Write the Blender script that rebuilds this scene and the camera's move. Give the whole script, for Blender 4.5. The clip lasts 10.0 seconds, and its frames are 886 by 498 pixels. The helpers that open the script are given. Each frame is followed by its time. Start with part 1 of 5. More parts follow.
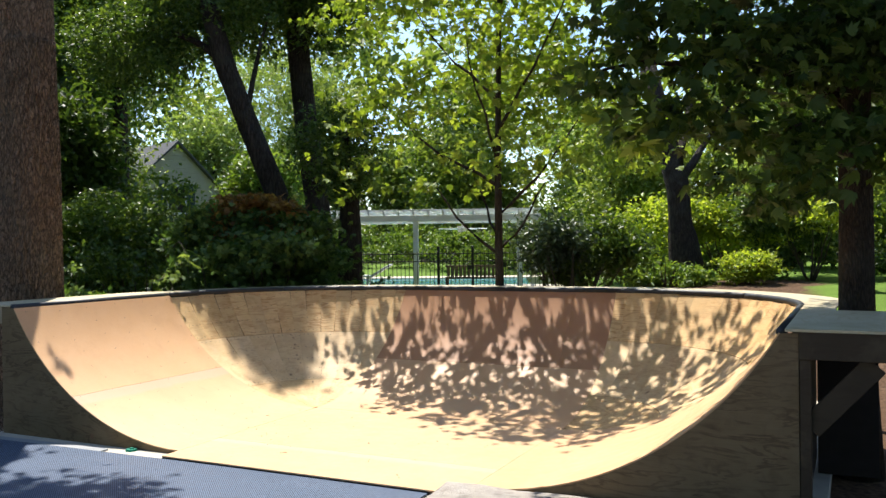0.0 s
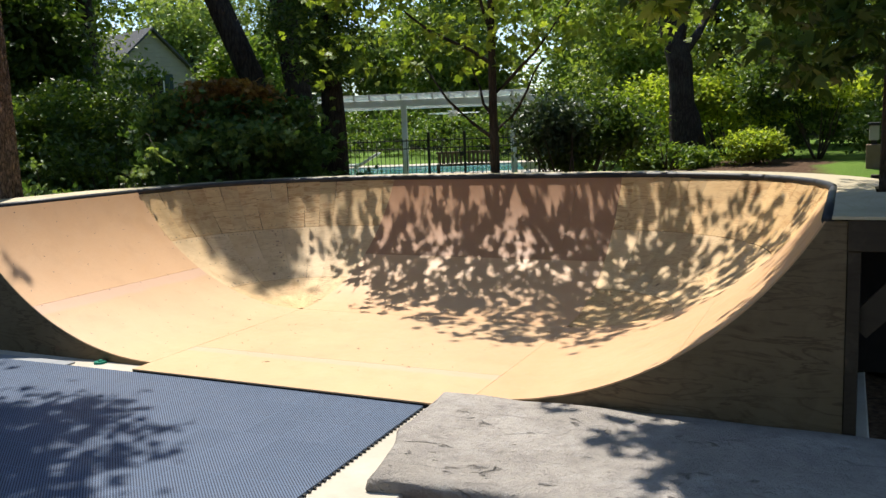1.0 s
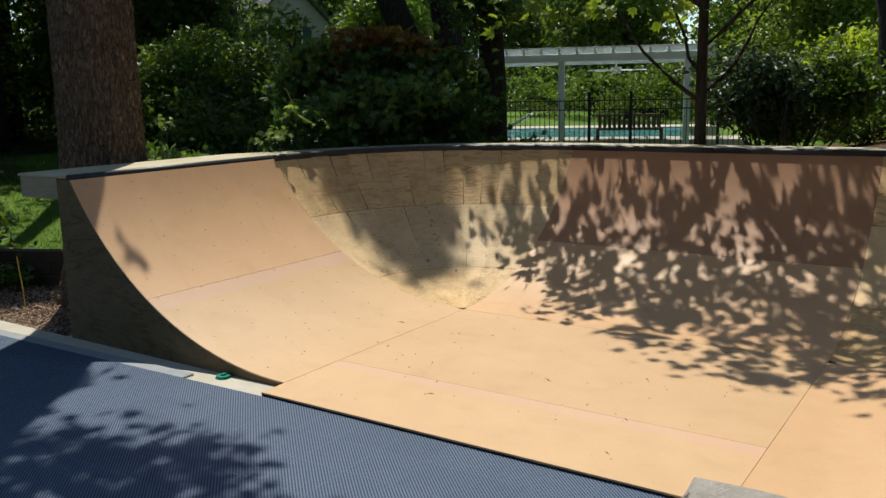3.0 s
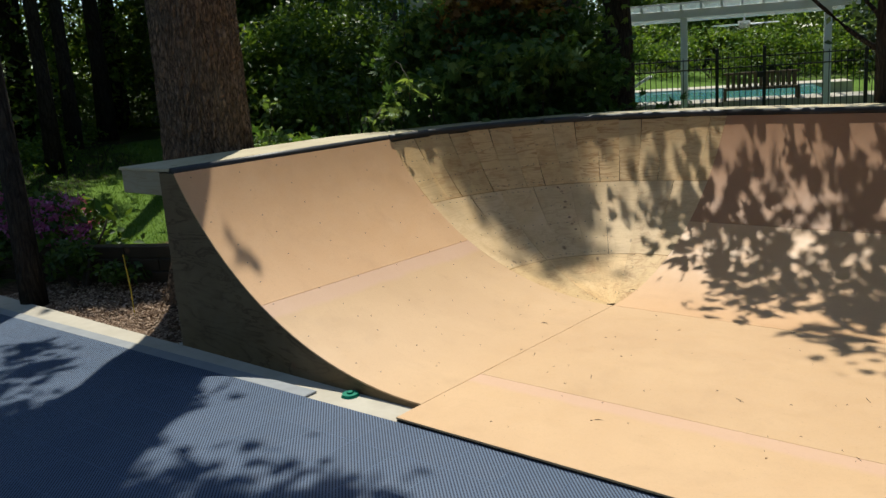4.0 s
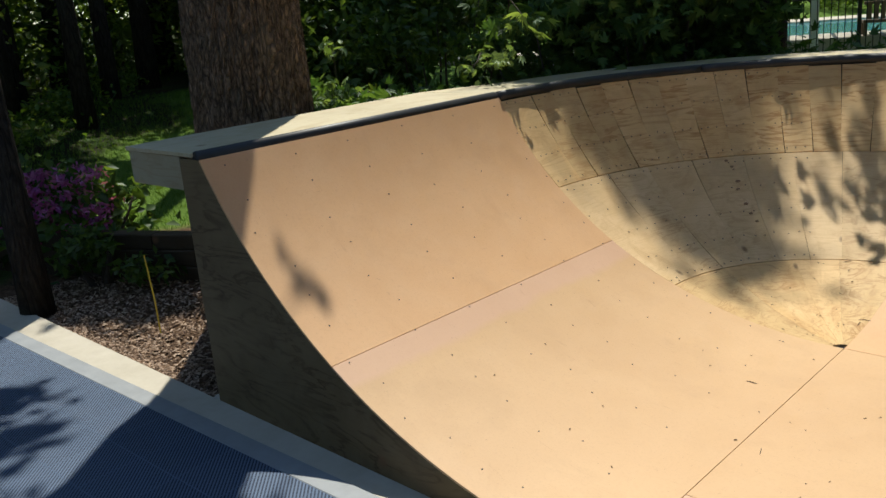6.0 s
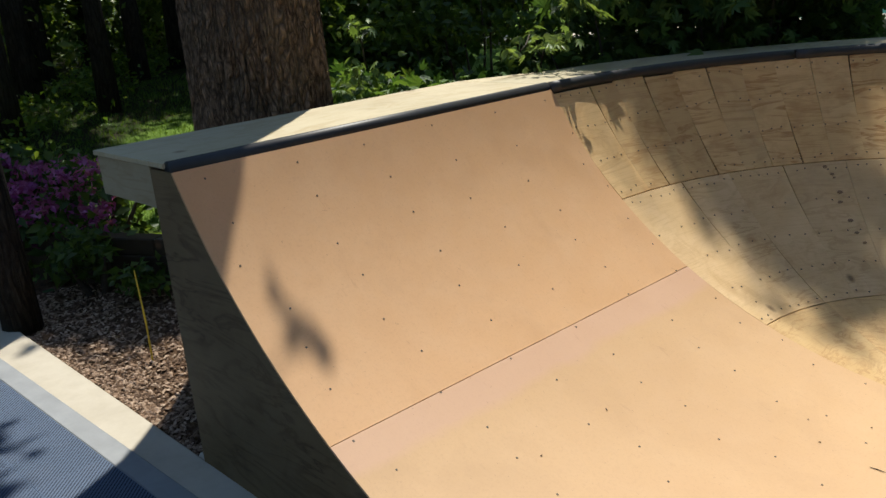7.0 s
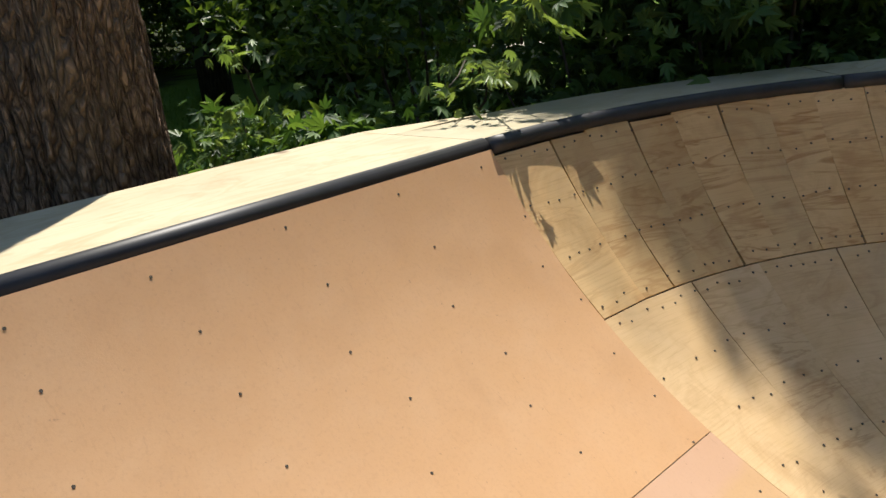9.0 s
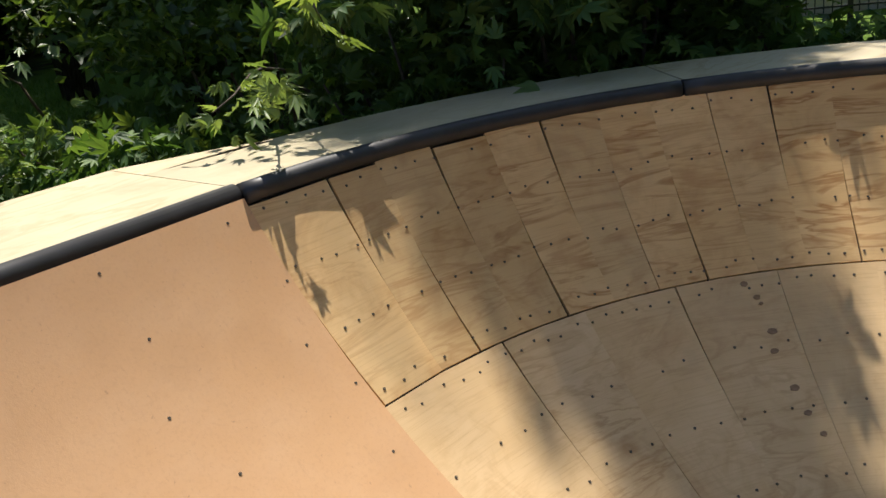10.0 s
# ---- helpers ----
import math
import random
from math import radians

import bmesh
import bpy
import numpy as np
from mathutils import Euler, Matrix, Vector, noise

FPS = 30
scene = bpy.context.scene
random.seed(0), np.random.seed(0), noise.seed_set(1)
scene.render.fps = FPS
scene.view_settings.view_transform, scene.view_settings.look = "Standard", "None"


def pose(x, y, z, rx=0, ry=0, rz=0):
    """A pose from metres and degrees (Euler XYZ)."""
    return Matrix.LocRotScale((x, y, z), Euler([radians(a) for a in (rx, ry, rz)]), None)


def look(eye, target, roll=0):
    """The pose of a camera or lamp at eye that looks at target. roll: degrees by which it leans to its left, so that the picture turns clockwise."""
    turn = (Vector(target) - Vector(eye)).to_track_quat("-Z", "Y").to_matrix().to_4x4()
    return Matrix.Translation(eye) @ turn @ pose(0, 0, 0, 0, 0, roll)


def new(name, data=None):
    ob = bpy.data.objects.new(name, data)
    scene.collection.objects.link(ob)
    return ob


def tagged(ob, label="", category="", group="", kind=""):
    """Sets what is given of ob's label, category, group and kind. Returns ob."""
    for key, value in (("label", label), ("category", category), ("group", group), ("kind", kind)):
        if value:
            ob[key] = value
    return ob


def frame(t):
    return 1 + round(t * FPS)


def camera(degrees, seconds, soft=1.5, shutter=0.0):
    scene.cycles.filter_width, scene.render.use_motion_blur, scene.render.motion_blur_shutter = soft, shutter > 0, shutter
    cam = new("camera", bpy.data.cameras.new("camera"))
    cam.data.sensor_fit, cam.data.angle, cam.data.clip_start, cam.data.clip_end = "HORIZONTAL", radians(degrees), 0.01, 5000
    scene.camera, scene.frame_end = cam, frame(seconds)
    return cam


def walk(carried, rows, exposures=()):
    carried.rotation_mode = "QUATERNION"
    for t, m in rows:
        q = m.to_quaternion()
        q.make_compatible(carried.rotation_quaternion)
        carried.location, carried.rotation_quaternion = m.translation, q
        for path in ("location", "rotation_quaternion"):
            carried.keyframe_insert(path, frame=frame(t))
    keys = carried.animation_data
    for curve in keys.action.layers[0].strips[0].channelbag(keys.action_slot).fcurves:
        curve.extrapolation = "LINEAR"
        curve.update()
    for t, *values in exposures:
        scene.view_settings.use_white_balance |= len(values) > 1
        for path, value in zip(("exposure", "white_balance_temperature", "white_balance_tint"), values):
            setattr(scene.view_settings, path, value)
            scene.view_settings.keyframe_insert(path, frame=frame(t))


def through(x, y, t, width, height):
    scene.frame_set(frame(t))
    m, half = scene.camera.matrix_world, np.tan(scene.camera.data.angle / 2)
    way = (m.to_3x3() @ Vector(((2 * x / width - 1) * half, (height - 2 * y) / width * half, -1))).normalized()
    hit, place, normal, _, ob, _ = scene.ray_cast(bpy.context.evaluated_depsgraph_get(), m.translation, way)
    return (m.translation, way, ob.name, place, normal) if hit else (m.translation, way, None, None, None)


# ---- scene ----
cam = camera(55.1, 10.0)
PATH = [
    (0, (1.143, 0.88, 1.884), (0.269, 2.679, 1.875), -0.7),
    (0.5, (0.96, 1.231, 1.835), (0.113, 3.037, 1.697), -0.6),
    (1, (0.785, 1.61, 1.863), (-0.069, 3.398, 1.589), -2.1),
    (1.5, (0.526, 1.997, 1.89), (-0.299, 3.783, 1.532), -3.5),
    (2, (0.265, 2.412, 1.876), (-0.589, 4.181, 1.499), -2.2),
    (2.5, (-0.13, 2.719, 1.877), (-1.088, 4.436, 1.51), -1.1),
    (3, (-0.587, 2.984, 1.897), (-1.689, 4.614, 1.535), -1.2),
    (4.5, (-1.817, 3.832, 1.885), (-3.14, 5.262, 1.436), -4.6),
    (5, (-2.295, 4.146, 1.876), (-3.642, 5.546, 1.402), -4.2),
    (5.5, (-2.74, 4.48, 1.898), (-4.083, 5.867, 1.377), -4.7),
    (7, (-3.729, 5.507, 1.866), (-5.151, 6.784, 1.277), -5.0),
    (7.5, (-4.036, 5.867, 1.862), (-5.503, 7.092, 1.273), -4.7),
    (8, (-4.375, 6.212, 1.872), (-5.853, 7.425, 1.286), -4.7),
    (8.5, (-4.571, 6.601, 1.838), (-6.053, 7.82, 1.275), -5.6),
    (9, (-4.733, 6.908, 1.841), (-6.119, 8.226, 1.259), -6.1),
    (9.5, (-4.798, 7.296, 1.866), (-6.074, 8.709, 1.252), -7.0),
    (10, (-4.766, 7.721, 1.891), (-6.023, 9.126, 1.223), -7.3),
]
EXPOSURES = [(0.0, 1.18, 6320, 10), (0.7, 0.95, 6320, 10), (1.5, 0.54, 6320, 9), (2.5, 0.24, 6280, 6), (5.5, 0.40, 6220, 4), (7.0, 0.49, 6300, 7), (7.6, 0.66, 6320, 8), (8.5, 0.79, 6340, 9), (10.0, 0.87, 6450, 11)]
SKY_STRENGTH, SUN_STRENGTH = 0.11, 4.3
walk(cam, [(t, look(eye, target, roll)) for t, eye, target, roll in PATH], EXPOSURES)

# ---- light ----
SUN_FROM = Vector((-0.324, 0.338, 0.883)).normalized()
world = bpy.data.worlds.new("sky")
scene.world = world
world.use_nodes = True
wn = world.node_tree
sky = wn.nodes.new("ShaderNodeTexSky")
sky.sky_type = "NISHITA"
sky.sun_disc = False
sky.sun_elevation = math.asin(SUN_FROM.z)
sky.sun_rotation = math.atan2(SUN_FROM.x, SUN_FROM.y)
sky.air_density, sky.dust_density, sky.ozone_density = 1.0, 0.4, 1.4
wn.links.new(sky.outputs[0], wn.nodes["Background"].inputs[0])
wn.nodes["Background"].inputs[1].default_value = SKY_STRENGTH
lamp = bpy.data.lights.new("sun", "SUN")
lamp.energy, lamp.angle, lamp.color = SUN_STRENGTH, radians(0.53), (1.0, 0.93, 0.82)
sun = new("sun", lamp)
sun.matrix_world = look(SUN_FROM * 40, (0, 0, 0))


# ---- materials ----
class Mat:
    """A node material in the making: shader inputs by name, and helpers for the usual nodes."""

    def __init__(self, name, rough=0.7, metal=0.0, spec=0.4):
        self.m = bpy.data.materials.new(name)
        self.m.use_nodes = True
        self.t = self.m.node_tree
        self.b = self.t.nodes["Principled BSDF"]
        self.b.inputs["Roughness"].default_value = rough
        self.b.inputs["Metallic"].default_value = metal
        self.b.inputs["Specular IOR Level"].default_value = spec

    def node(self, kind, **values):
        n = self.t.nodes.new("ShaderNode" + kind)
        for key, v in values.items():
            n.inputs[key.replace("_", " ")].default_value = v
        return n

    def link(self, a, b):
        self.t.links.new(a, b)

    def coords(self, kind="Object", scale=(1, 1, 1), turn=(0, 0, 0)):
        tc = self.node("TexCoord")
        mp = self.node("Mapping")
        mp.inputs["Scale"].default_value = scale
        mp.inputs["Rotation"].default_value = turn
        self.link(tc.outputs[kind], mp.inputs["Vector"])
        return mp.outputs[0]

    def noise(self, vec, scale, detail=4.0, rough=0.6, distort=0.0):
        n = self.node("TexNoise", Scale=scale, Detail=detail, Roughness=rough, Distortion=distort)
        self.link(vec, n.inputs["Vector"])
        return n.outputs["Fac"]

    def ramp(self, fac, stops):
        n = self.node("ValToRGB")
        e = n.color_ramp.elements
        while len(e) < len(stops):
            e.new(0.5)
        for el, (p, c) in zip(e, stops):
            el.position = p
            el.color = (*c, 1) if len(c) == 3 else c
        self.link(fac, n.inputs[0])
        return n.outputs[0]

    def grey(self, fac, lo, hi, a=0.0, b=1.0):
        n = self.node("MapRange")
        for k, v in (("From Min", lo), ("From Max", hi), ("To Min", a), ("To Max", b)):
            n.inputs[k].default_value = v
        self.link(fac, n.inputs["Value"])
        return n.outputs[0]

    def mix(self, fac, a, b, mode="MIX"):
        n = self.node("Mix")
        n.data_type, n.blend_type = "RGBA", mode
        for sock, v in ((n.inputs[0], fac), (n.inputs[6], a), (n.inputs[7], b)):
            if isinstance(v, bpy.types.NodeSocket):
                self.link(v, sock)
            else:
                sock.default_value = (*v, 1) if isinstance(v, tuple) else v
        return n.outputs[2]

    def maths(self, op, a, b=0.0):
        n = self.node("Math")
        n.operation = op
        for sock, v in zip(n.inputs, (a, b)):
            if isinstance(v, bpy.types.NodeSocket):
                self.link(v, sock)
            else:
                sock.default_value = v
        return n.outputs[0]

    def random(self):
        return self.node("ObjectInfo").outputs["Random"]

    def island(self):
        return self.node("NewGeometry").outputs["Random Per Island"]

    def color(self, c):
        if isinstance(c, tuple):
            self.b.inputs["Base Color"].default_value = (*c, 1)
        else:
            self.link(c, self.b.inputs["Base Color"])
        return self

    def rough(self, fac):
        self.link(fac, self.b.inputs["Roughness"])
        return self

    def bump(self, fac, strength=0.3, dist=0.01):
        n = self.node("Bump", Strength=strength, Distance=dist)
        self.link(fac, n.inputs["Height"])
        self.link(n.outputs[0], self.b.inputs["Normal"])
        return self


def make_hardboard(name, c1, c2, pale, band=None):
    m = Mat(name, 0.5, spec=0.35)
    v = m.coords()
    big, mid, fine = m.noise(v, 0.9, 3), m.noise(v, 7, 5), m.noise(v, 160, 3)
    c = m.mix(m.grey(big, 0.35, 0.65), c1, c2)
    c = m.mix(m.grey(mid, 0.45, 0.8, 0, 0.35), c, pale)
    c = m.mix(m.grey(m.noise(v, 21, 6, 0.7), 0.35, 0.7, 0, 0.30), c, c1)
    c = m.mix(m.grey(m.noise(v, 2.7, 4, 0.6, 0.5), 0.52, 0.72, 0, 0.35), c, tuple(0.86 * a for a in c1))
    c = m.mix(m.grey(m.noise(v, 95, 3, 0.7), 0.5, 0.75, 0, 0.22), c, tuple(0.7 * a for a in c1))
    if band:
        sep = m.node("SeparateXYZ")
        m.link(m.coords(band[0]), sep.inputs[0])
        u = m.maths("ADD", sep.outputs[1], m.grey(m.noise(v, 3, 3), 0.3, 0.7, -0.02, 0.02))
        b = m.maths("MULTIPLY", m.grey(u, band[1], band[1] + 0.05), m.grey(sep.outputs[1], band[2] + 0.004, band[2]))
        c = m.mix(m.maths("MULTIPLY", b, 0.42), c, (0.60, 0.365, 0.285))
    scuff = m.noise(m.coords(scale=(1, 9, 3), turn=(0, 0, 0.5)), 6, 6, 0.7, 0.6)
    c = m.mix(m.grey(scuff, 0.62, 0.72, 0, 0.22), c, (0.30, 0.17, 0.09))
    speck = m.noise(v, 60, 2)
    c = m.mix(m.grey(speck, 0.7, 0.78, 0, 0.3), c, (0.12, 0.07, 0.04))
    tint = m.grey(m.random(), 0, 1, 0.95, 1.0)
    c = m.mix(1.0, c, m.ramp(tint, [(0, (0, 0, 0)), (1, (1, 1, 1))]), "MULTIPLY")
    m.color(c).rough(m.grey(mid, 0.3, 0.7, 0.45, 0.65)).bump(fine, 0.12, 0.002)
    return m.m


def make_plywood(name, c1, c2, c3, axis="U", least=0.3, most=0.95):
    """Rotary-cut pine veneer: wide cathedral figure along the sheet, knots, footballs of worn grain."""
    m = Mat(name, 0.62, spec=0.3)
    v = m.coords("UV", scale=(1, 1, 1))
    r = m.random()
    off = m.node("CombineXYZ")
    m.link(m.maths("MULTIPLY", r, 37.0), off.inputs[0])
    m.link(m.maths("MULTIPLY", r, 91.0), off.inputs[1])
    add = m.node("VectorMath")
    add.operation = "ADD"
    m.link(v, add.inputs[0])
    m.link(off.outputs[0], add.inputs[1])
    st = m.node("Mapping")
    st.inputs["Scale"].default_value = (1.0, 4.6, 1) if axis == "U" else (3.0, 1.0, 1)
    m.link(add.outputs[0], st.inputs["Vector"])
    base = m.noise(st.outputs[0], 1.6, 4, 0.55, 0.9)
    rings = m.maths("FRACT", m.maths("MULTIPLY", base, 6.0))
    line = m.ramp(rings, [(0.0, (0.15, 0.15, 0.15)), (0.25, (0.9, 0.9, 0.9)), (0.8, (1, 1, 1)), (1.0, (0.2, 0.2, 0.2))])
    fib = m.node("Mapping")
    fib.inputs["Scale"].default_value = (4, 150, 1) if axis == "U" else (150, 4, 1)
    m.link(add.outputs[0], fib.inputs["Vector"])
    fibre = m.noise(fib.outputs[0], 1.0, 3, 0.7)
    patch = m.noise(add.outputs[0], 1.7, 3)
    c = m.mix(m.grey(patch, 0.35, 0.7), c1, c2)
    dark = m.mix(1.0, c, c3, "MULTIPLY")
    figure = m.grey(m.maths("FRACT", m.maths("MULTIPLY", r, 7.3)), 0.15, 0.85, least, most)
    figure = m.maths("MULTIPLY", figure, m.grey(m.noise(add.outputs[0], 2.6, 2), 0.35, 0.6, 0.35, 1.0))
    c = m.mix(m.maths("MULTIPLY", m.maths("SUBTRACT", 1.0, line), figure), c, dark)
    c = m.mix(m.grey(fibre, 0.5, 0.8, 0, 0.35 if axis == "U" else 0.2), c, dark)
    c = m.mix(m.grey(m.noise(add.outputs[0], 5.0, 5, 0.65, 0.8), 0.5, 0.75, 0, 0.4), c, dark)
    knot = m.node("TexVoronoi", Scale=2.1)
    m.link(add.outputs[0], knot.inputs["Vector"])
    c = m.mix(m.grey(knot.outputs["Distance"], 0.03, 0.085, 0.8, 0), c, (0.15, 0.08, 0.042))
    stain = m.noise(m.coords("Object"), 2.3, 5, 0.65)
    c = m.mix(m.grey(stain, 0.55, 0.75, 0, 0.28), c, (0.22, 0.17, 0.11))
    tone = m.ramp(r, [(0, (0.84, 0.84, 0.82)), (0.5, (0.96, 0.95, 0.93)), (1, (1.06, 1.04, 1.0))])
    c = m.mix(1.0, c, tone, "MULTIPLY")
    m.color(c).bump(fibre, 0.15, 0.002)
    return m.m


def make_leaf(name, c1, c2, c3, through=0.45, rough=0.45):
    m = Mat(name, rough, spec=0.35)
    r = m.island()
    c = m.ramp(r, [(0.0, c1), (0.55, c2), (1.0, c3)])
    m.color(c)
    tr = m.node("BsdfTranslucent")
    warm = m.mix(1.0, c, (1.25, 1.2, 0.45), "MULTIPLY")
    m.link(warm, tr.inputs["Color"])
    mx = m.node("MixShader")
    mx.inputs[0].default_value = through
    m.link(m.b.outputs[0], mx.inputs[1])
    m.link(tr.outputs[0], mx.inputs[2])
    m.link(mx.outputs[0], m.t.nodes["Material Output"].inputs["Surface"])
    return m.m


def make_bark(name, c1, c2, c3, ridge=26.0, squash=0.15, deep=0.02):
    m = Mat(name, 0.9, spec=0.15)
    v = m.coords(scale=(1, 1, squash))
    plate = m.node("TexVoronoi", Scale=ridge)
    plate.feature = "DISTANCE_TO_EDGE"
    warp = m.noise(v, 6, 3)
    vm = m.node("VectorMath")
    vm.operation = "ADD"
    sc = m.node("VectorMath")
    sc.operation = "SCALE"
    sc.inputs["Scale"].default_value = 0.16
    col = m.node("CombineXYZ")
    m.link(warp, col.inputs[0])
    m.link(m.noise(v, 9, 2), col.inputs[1])
    m.link(col.outputs[0], sc.inputs[0])
    m.link(v, vm.inputs[0])
    m.link(sc.outputs[0], vm.inputs[1])
    m.link(vm.outputs[0], plate.inputs["Vector"])
    p2 = m.node("TexVoronoi", Scale=ridge * 2.3)
    p2.feature = "DISTANCE_TO_EDGE"
    m.link(vm.outputs[0], p2.inputs["Vector"])
    h = m.maths("MULTIPLY", m.grey(plate.outputs["Distance"], 0.0, 0.2), m.grey(p2.outputs["Distance"], 0.0, 0.25, 0.45, 1.0))
    fine = m.noise(m.coords(scale=(1, 1, 0.4)), 45, 5, 0.7)
    c = m.mix(h, c1, c2)
    c = m.mix(m.grey(fine, 0.5, 0.75, 0, 0.6), c, c3)
    c = m.mix(m.grey(m.noise(m.coords(), 1.3, 3), 0.5, 0.72, 0, 0.4), c, (0.10, 0.105, 0.085))
    hh = m.maths("ADD", m.maths("MULTIPLY", h, 1.0), m.maths("MULTIPLY", fine, 0.35))
    m.color(c).bump(hh, 1.0, deep)
    return m.m


def make_plain(name, c1, c2, rough=0.6, metal=0.0, scale=8.0, bump=0.1, spec=0.4):
    m = Mat(name, rough, metal, spec)
    v = m.coords()
    n = m.noise(v, scale, 5, 0.65)
    m.color(m.mix(m.grey(n, 0.3, 0.7), c1, c2)).bump(m.noise(v, scale * 12, 3), bump, 0.003)
    return m.m


M_TAN = make_hardboard("tan hardboard", (0.59, 0.345, 0.17), (0.65, 0.39, 0.20), (0.66, 0.43, 0.25))
M_PINK = make_hardboard("pinkish hardboard", (0.56, 0.352, 0.184), (0.61, 0.392, 0.207), (0.61, 0.41, 0.242))
M_PINK_SEAM = make_hardboard("pinkish hardboard, faded along the seam", (0.56, 0.352, 0.184), (0.61, 0.392, 0.207), (0.61, 0.41, 0.242), ("UV", 1.30, 1.474))
M_FLOOR = make_hardboard("tan hardboard, faded along the floor seam", (0.56, 0.352, 0.184), (0.61, 0.392, 0.207), (0.61, 0.41, 0.242), ("Object", 7.30, 7.45))
M_ORANGE = make_hardboard("orange hardboard", (0.58, 0.345, 0.17), (0.62, 0.38, 0.20), (0.62, 0.42, 0.25))
# a red-brown board, its tone lowered further for the leaf shade on the back
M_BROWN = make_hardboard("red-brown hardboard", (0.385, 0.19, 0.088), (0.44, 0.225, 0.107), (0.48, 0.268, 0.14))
M_PLY = make_plywood("bare plywood", (0.70, 0.485, 0.24), (0.62, 0.40, 0.175), (0.50, 0.32, 0.175), "U", 0.5, 1.0)
M_PLYV = make_plywood("plainer plywood", (0.71, 0.51, 0.285), (0.61, 0.415, 0.205), (0.54, 0.40, 0.26), "U", 0.15, 0.6)
# weathered tone, lowered further to carry the shade on the ramp's front
M_PANEL = make_plywood("weathered, shade-darkened side plywood", (0.185, 0.13, 0.068), (0.145, 0.10, 0.05), (0.38, 0.31, 0.25), "U", 0.9)
M_DECK = make_plywood("deck plywood", (0.56, 0.49, 0.34), (0.49, 0.42, 0.28), (0.75, 0.66, 0.52), "V")
M_LUMBER = make_plywood("lumber", (0.42, 0.36, 0.25), (0.36, 0.30, 0.20), (0.72, 0.62, 0.5))
# lumber with its colour lowered to carry the canopy's shade on the right deck
M_STUD = make_plywood("shade-darkened lumber", (0.06, 0.042, 0.024), (0.045, 0.031, 0.018), (0.6, 0.5, 0.4))
M_PIPE = make_plain("black pvc pipe", (0.014, 0.014, 0.016), (0.03, 0.03, 0.033), 0.5, scale=5, bump=0.05, spec=0.5)
M_DARK = make_plain("dark gap", (0.02, 0.015, 0.012), (0.03, 0.022, 0.018), 0.9)
M_SCREW = make_plain("steel screw", (0.045, 0.036, 0.026), (0.16, 0.14, 0.11), 0.5, 0.4, scale=60)
M_CONCRETE = make_plain("concrete", (0.42, 0.37, 0.29), (0.53, 0.48, 0.39), 0.85, scale=3.5, bump=0.35)
M_TRIM = make_plain("grey edge trim", (0.23, 0.24, 0.25), (0.30, 0.31, 0.32), 0.6, scale=5)
M_WHITE = make_plain("white paint", (0.72, 0.72, 0.69), (0.80, 0.80, 0.77), 0.5, scale=3, bump=0.05)
M_IRON = make_plain("black iron", (0.012, 0.012, 0.013), (0.02, 0.02, 0.02), 0.45, 0.0, scale=12)
M_TEAK = make_plain("brown bench wood", (0.16, 0.10, 0.06), (0.22, 0.145, 0.09), 0.65, scale=6)
M_GREEN = make_plain("green plastic", (0.0, 0.17, 0.10), (0.01, 0.22, 0.13), 0.4, scale=10)
M_YELLOW = make_plain("yellow plastic", (0.62, 0.42, 0.03), (0.70, 0.50, 0.05), 0.5)
M_SIDING = make_plain("cream siding", (0.36, 0.325, 0.25), (0.42, 0.38, 0.30), 0.7, scale=2)
M_SHINGLE = make_plain("grey shingles", (0.06, 0.06, 0.063), (0.095, 0.095, 0.098), 0.9, scale=9, bump=0.5)
M_SHUTTER = make_plain("dark green shutter", (0.03, 0.055, 0.045), (0.045, 0.07, 0.06), 0.5)
M_BARK = make_bark("oak bark", (0.06, 0.04, 0.026), (0.31, 0.207, 0.135), (0.44, 0.315, 0.215), 30, 0.24, 0.02)
M_BARK_DARK = make_bark("dark bark", (0.022, 0.017, 0.014), (0.06, 0.047, 0.036), (0.085, 0.07, 0.055), 18)
M_BARK_RED = make_bark("brown bark", (0.03, 0.023, 0.017), (0.085, 0.063, 0.046), (0.10, 0.078, 0.06), 45)
M_TWIG = make_plain("twig", (0.05, 0.038, 0.026), (0.09, 0.07, 0.05), 0.85, scale=20)
L_DARK = make_leaf("dark green leaf", (0.039, 0.0754, 0.0195), (0.0715, 0.127, 0.0286), (0.137, 0.202, 0.0481))
# darker copy of the dark green leaf, with the maple crown's shade in its colour
L_SHADED = make_leaf("shade-darkened maple leaf", (0.026, 0.052, 0.0143), (0.0481, 0.0884, 0.0208), (0.0975, 0.15, 0.0364), 0.3)
L_MID = make_leaf("mid green leaf", (0.0672, 0.129, 0.0246), (0.129, 0.213, 0.0403), (0.235, 0.325, 0.0672))
L_BRIGHT = make_leaf("yellow-green leaf", (0.13, 0.205, 0.03), (0.24, 0.34, 0.05), (0.38, 0.47, 0.1), 0.5)
L_LIME = make_leaf("lime shrub leaf", (0.16, 0.24, 0.03), (0.30, 0.39, 0.05), (0.45, 0.52, 0.10), 0.55)
L_GREY = make_leaf("blue-green shrub leaf", (0.041, 0.074, 0.041), (0.068, 0.108, 0.068), (0.135, 0.176, 0.121), 0.3)
L_ORANGE = make_leaf("rust-orange maple leaf", (0.10, 0.075, 0.025), (0.25, 0.125, 0.045), (0.37, 0.25, 0.09), 0.5)
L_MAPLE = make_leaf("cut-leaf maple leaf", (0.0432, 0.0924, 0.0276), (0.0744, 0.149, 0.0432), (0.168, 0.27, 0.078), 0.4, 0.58)
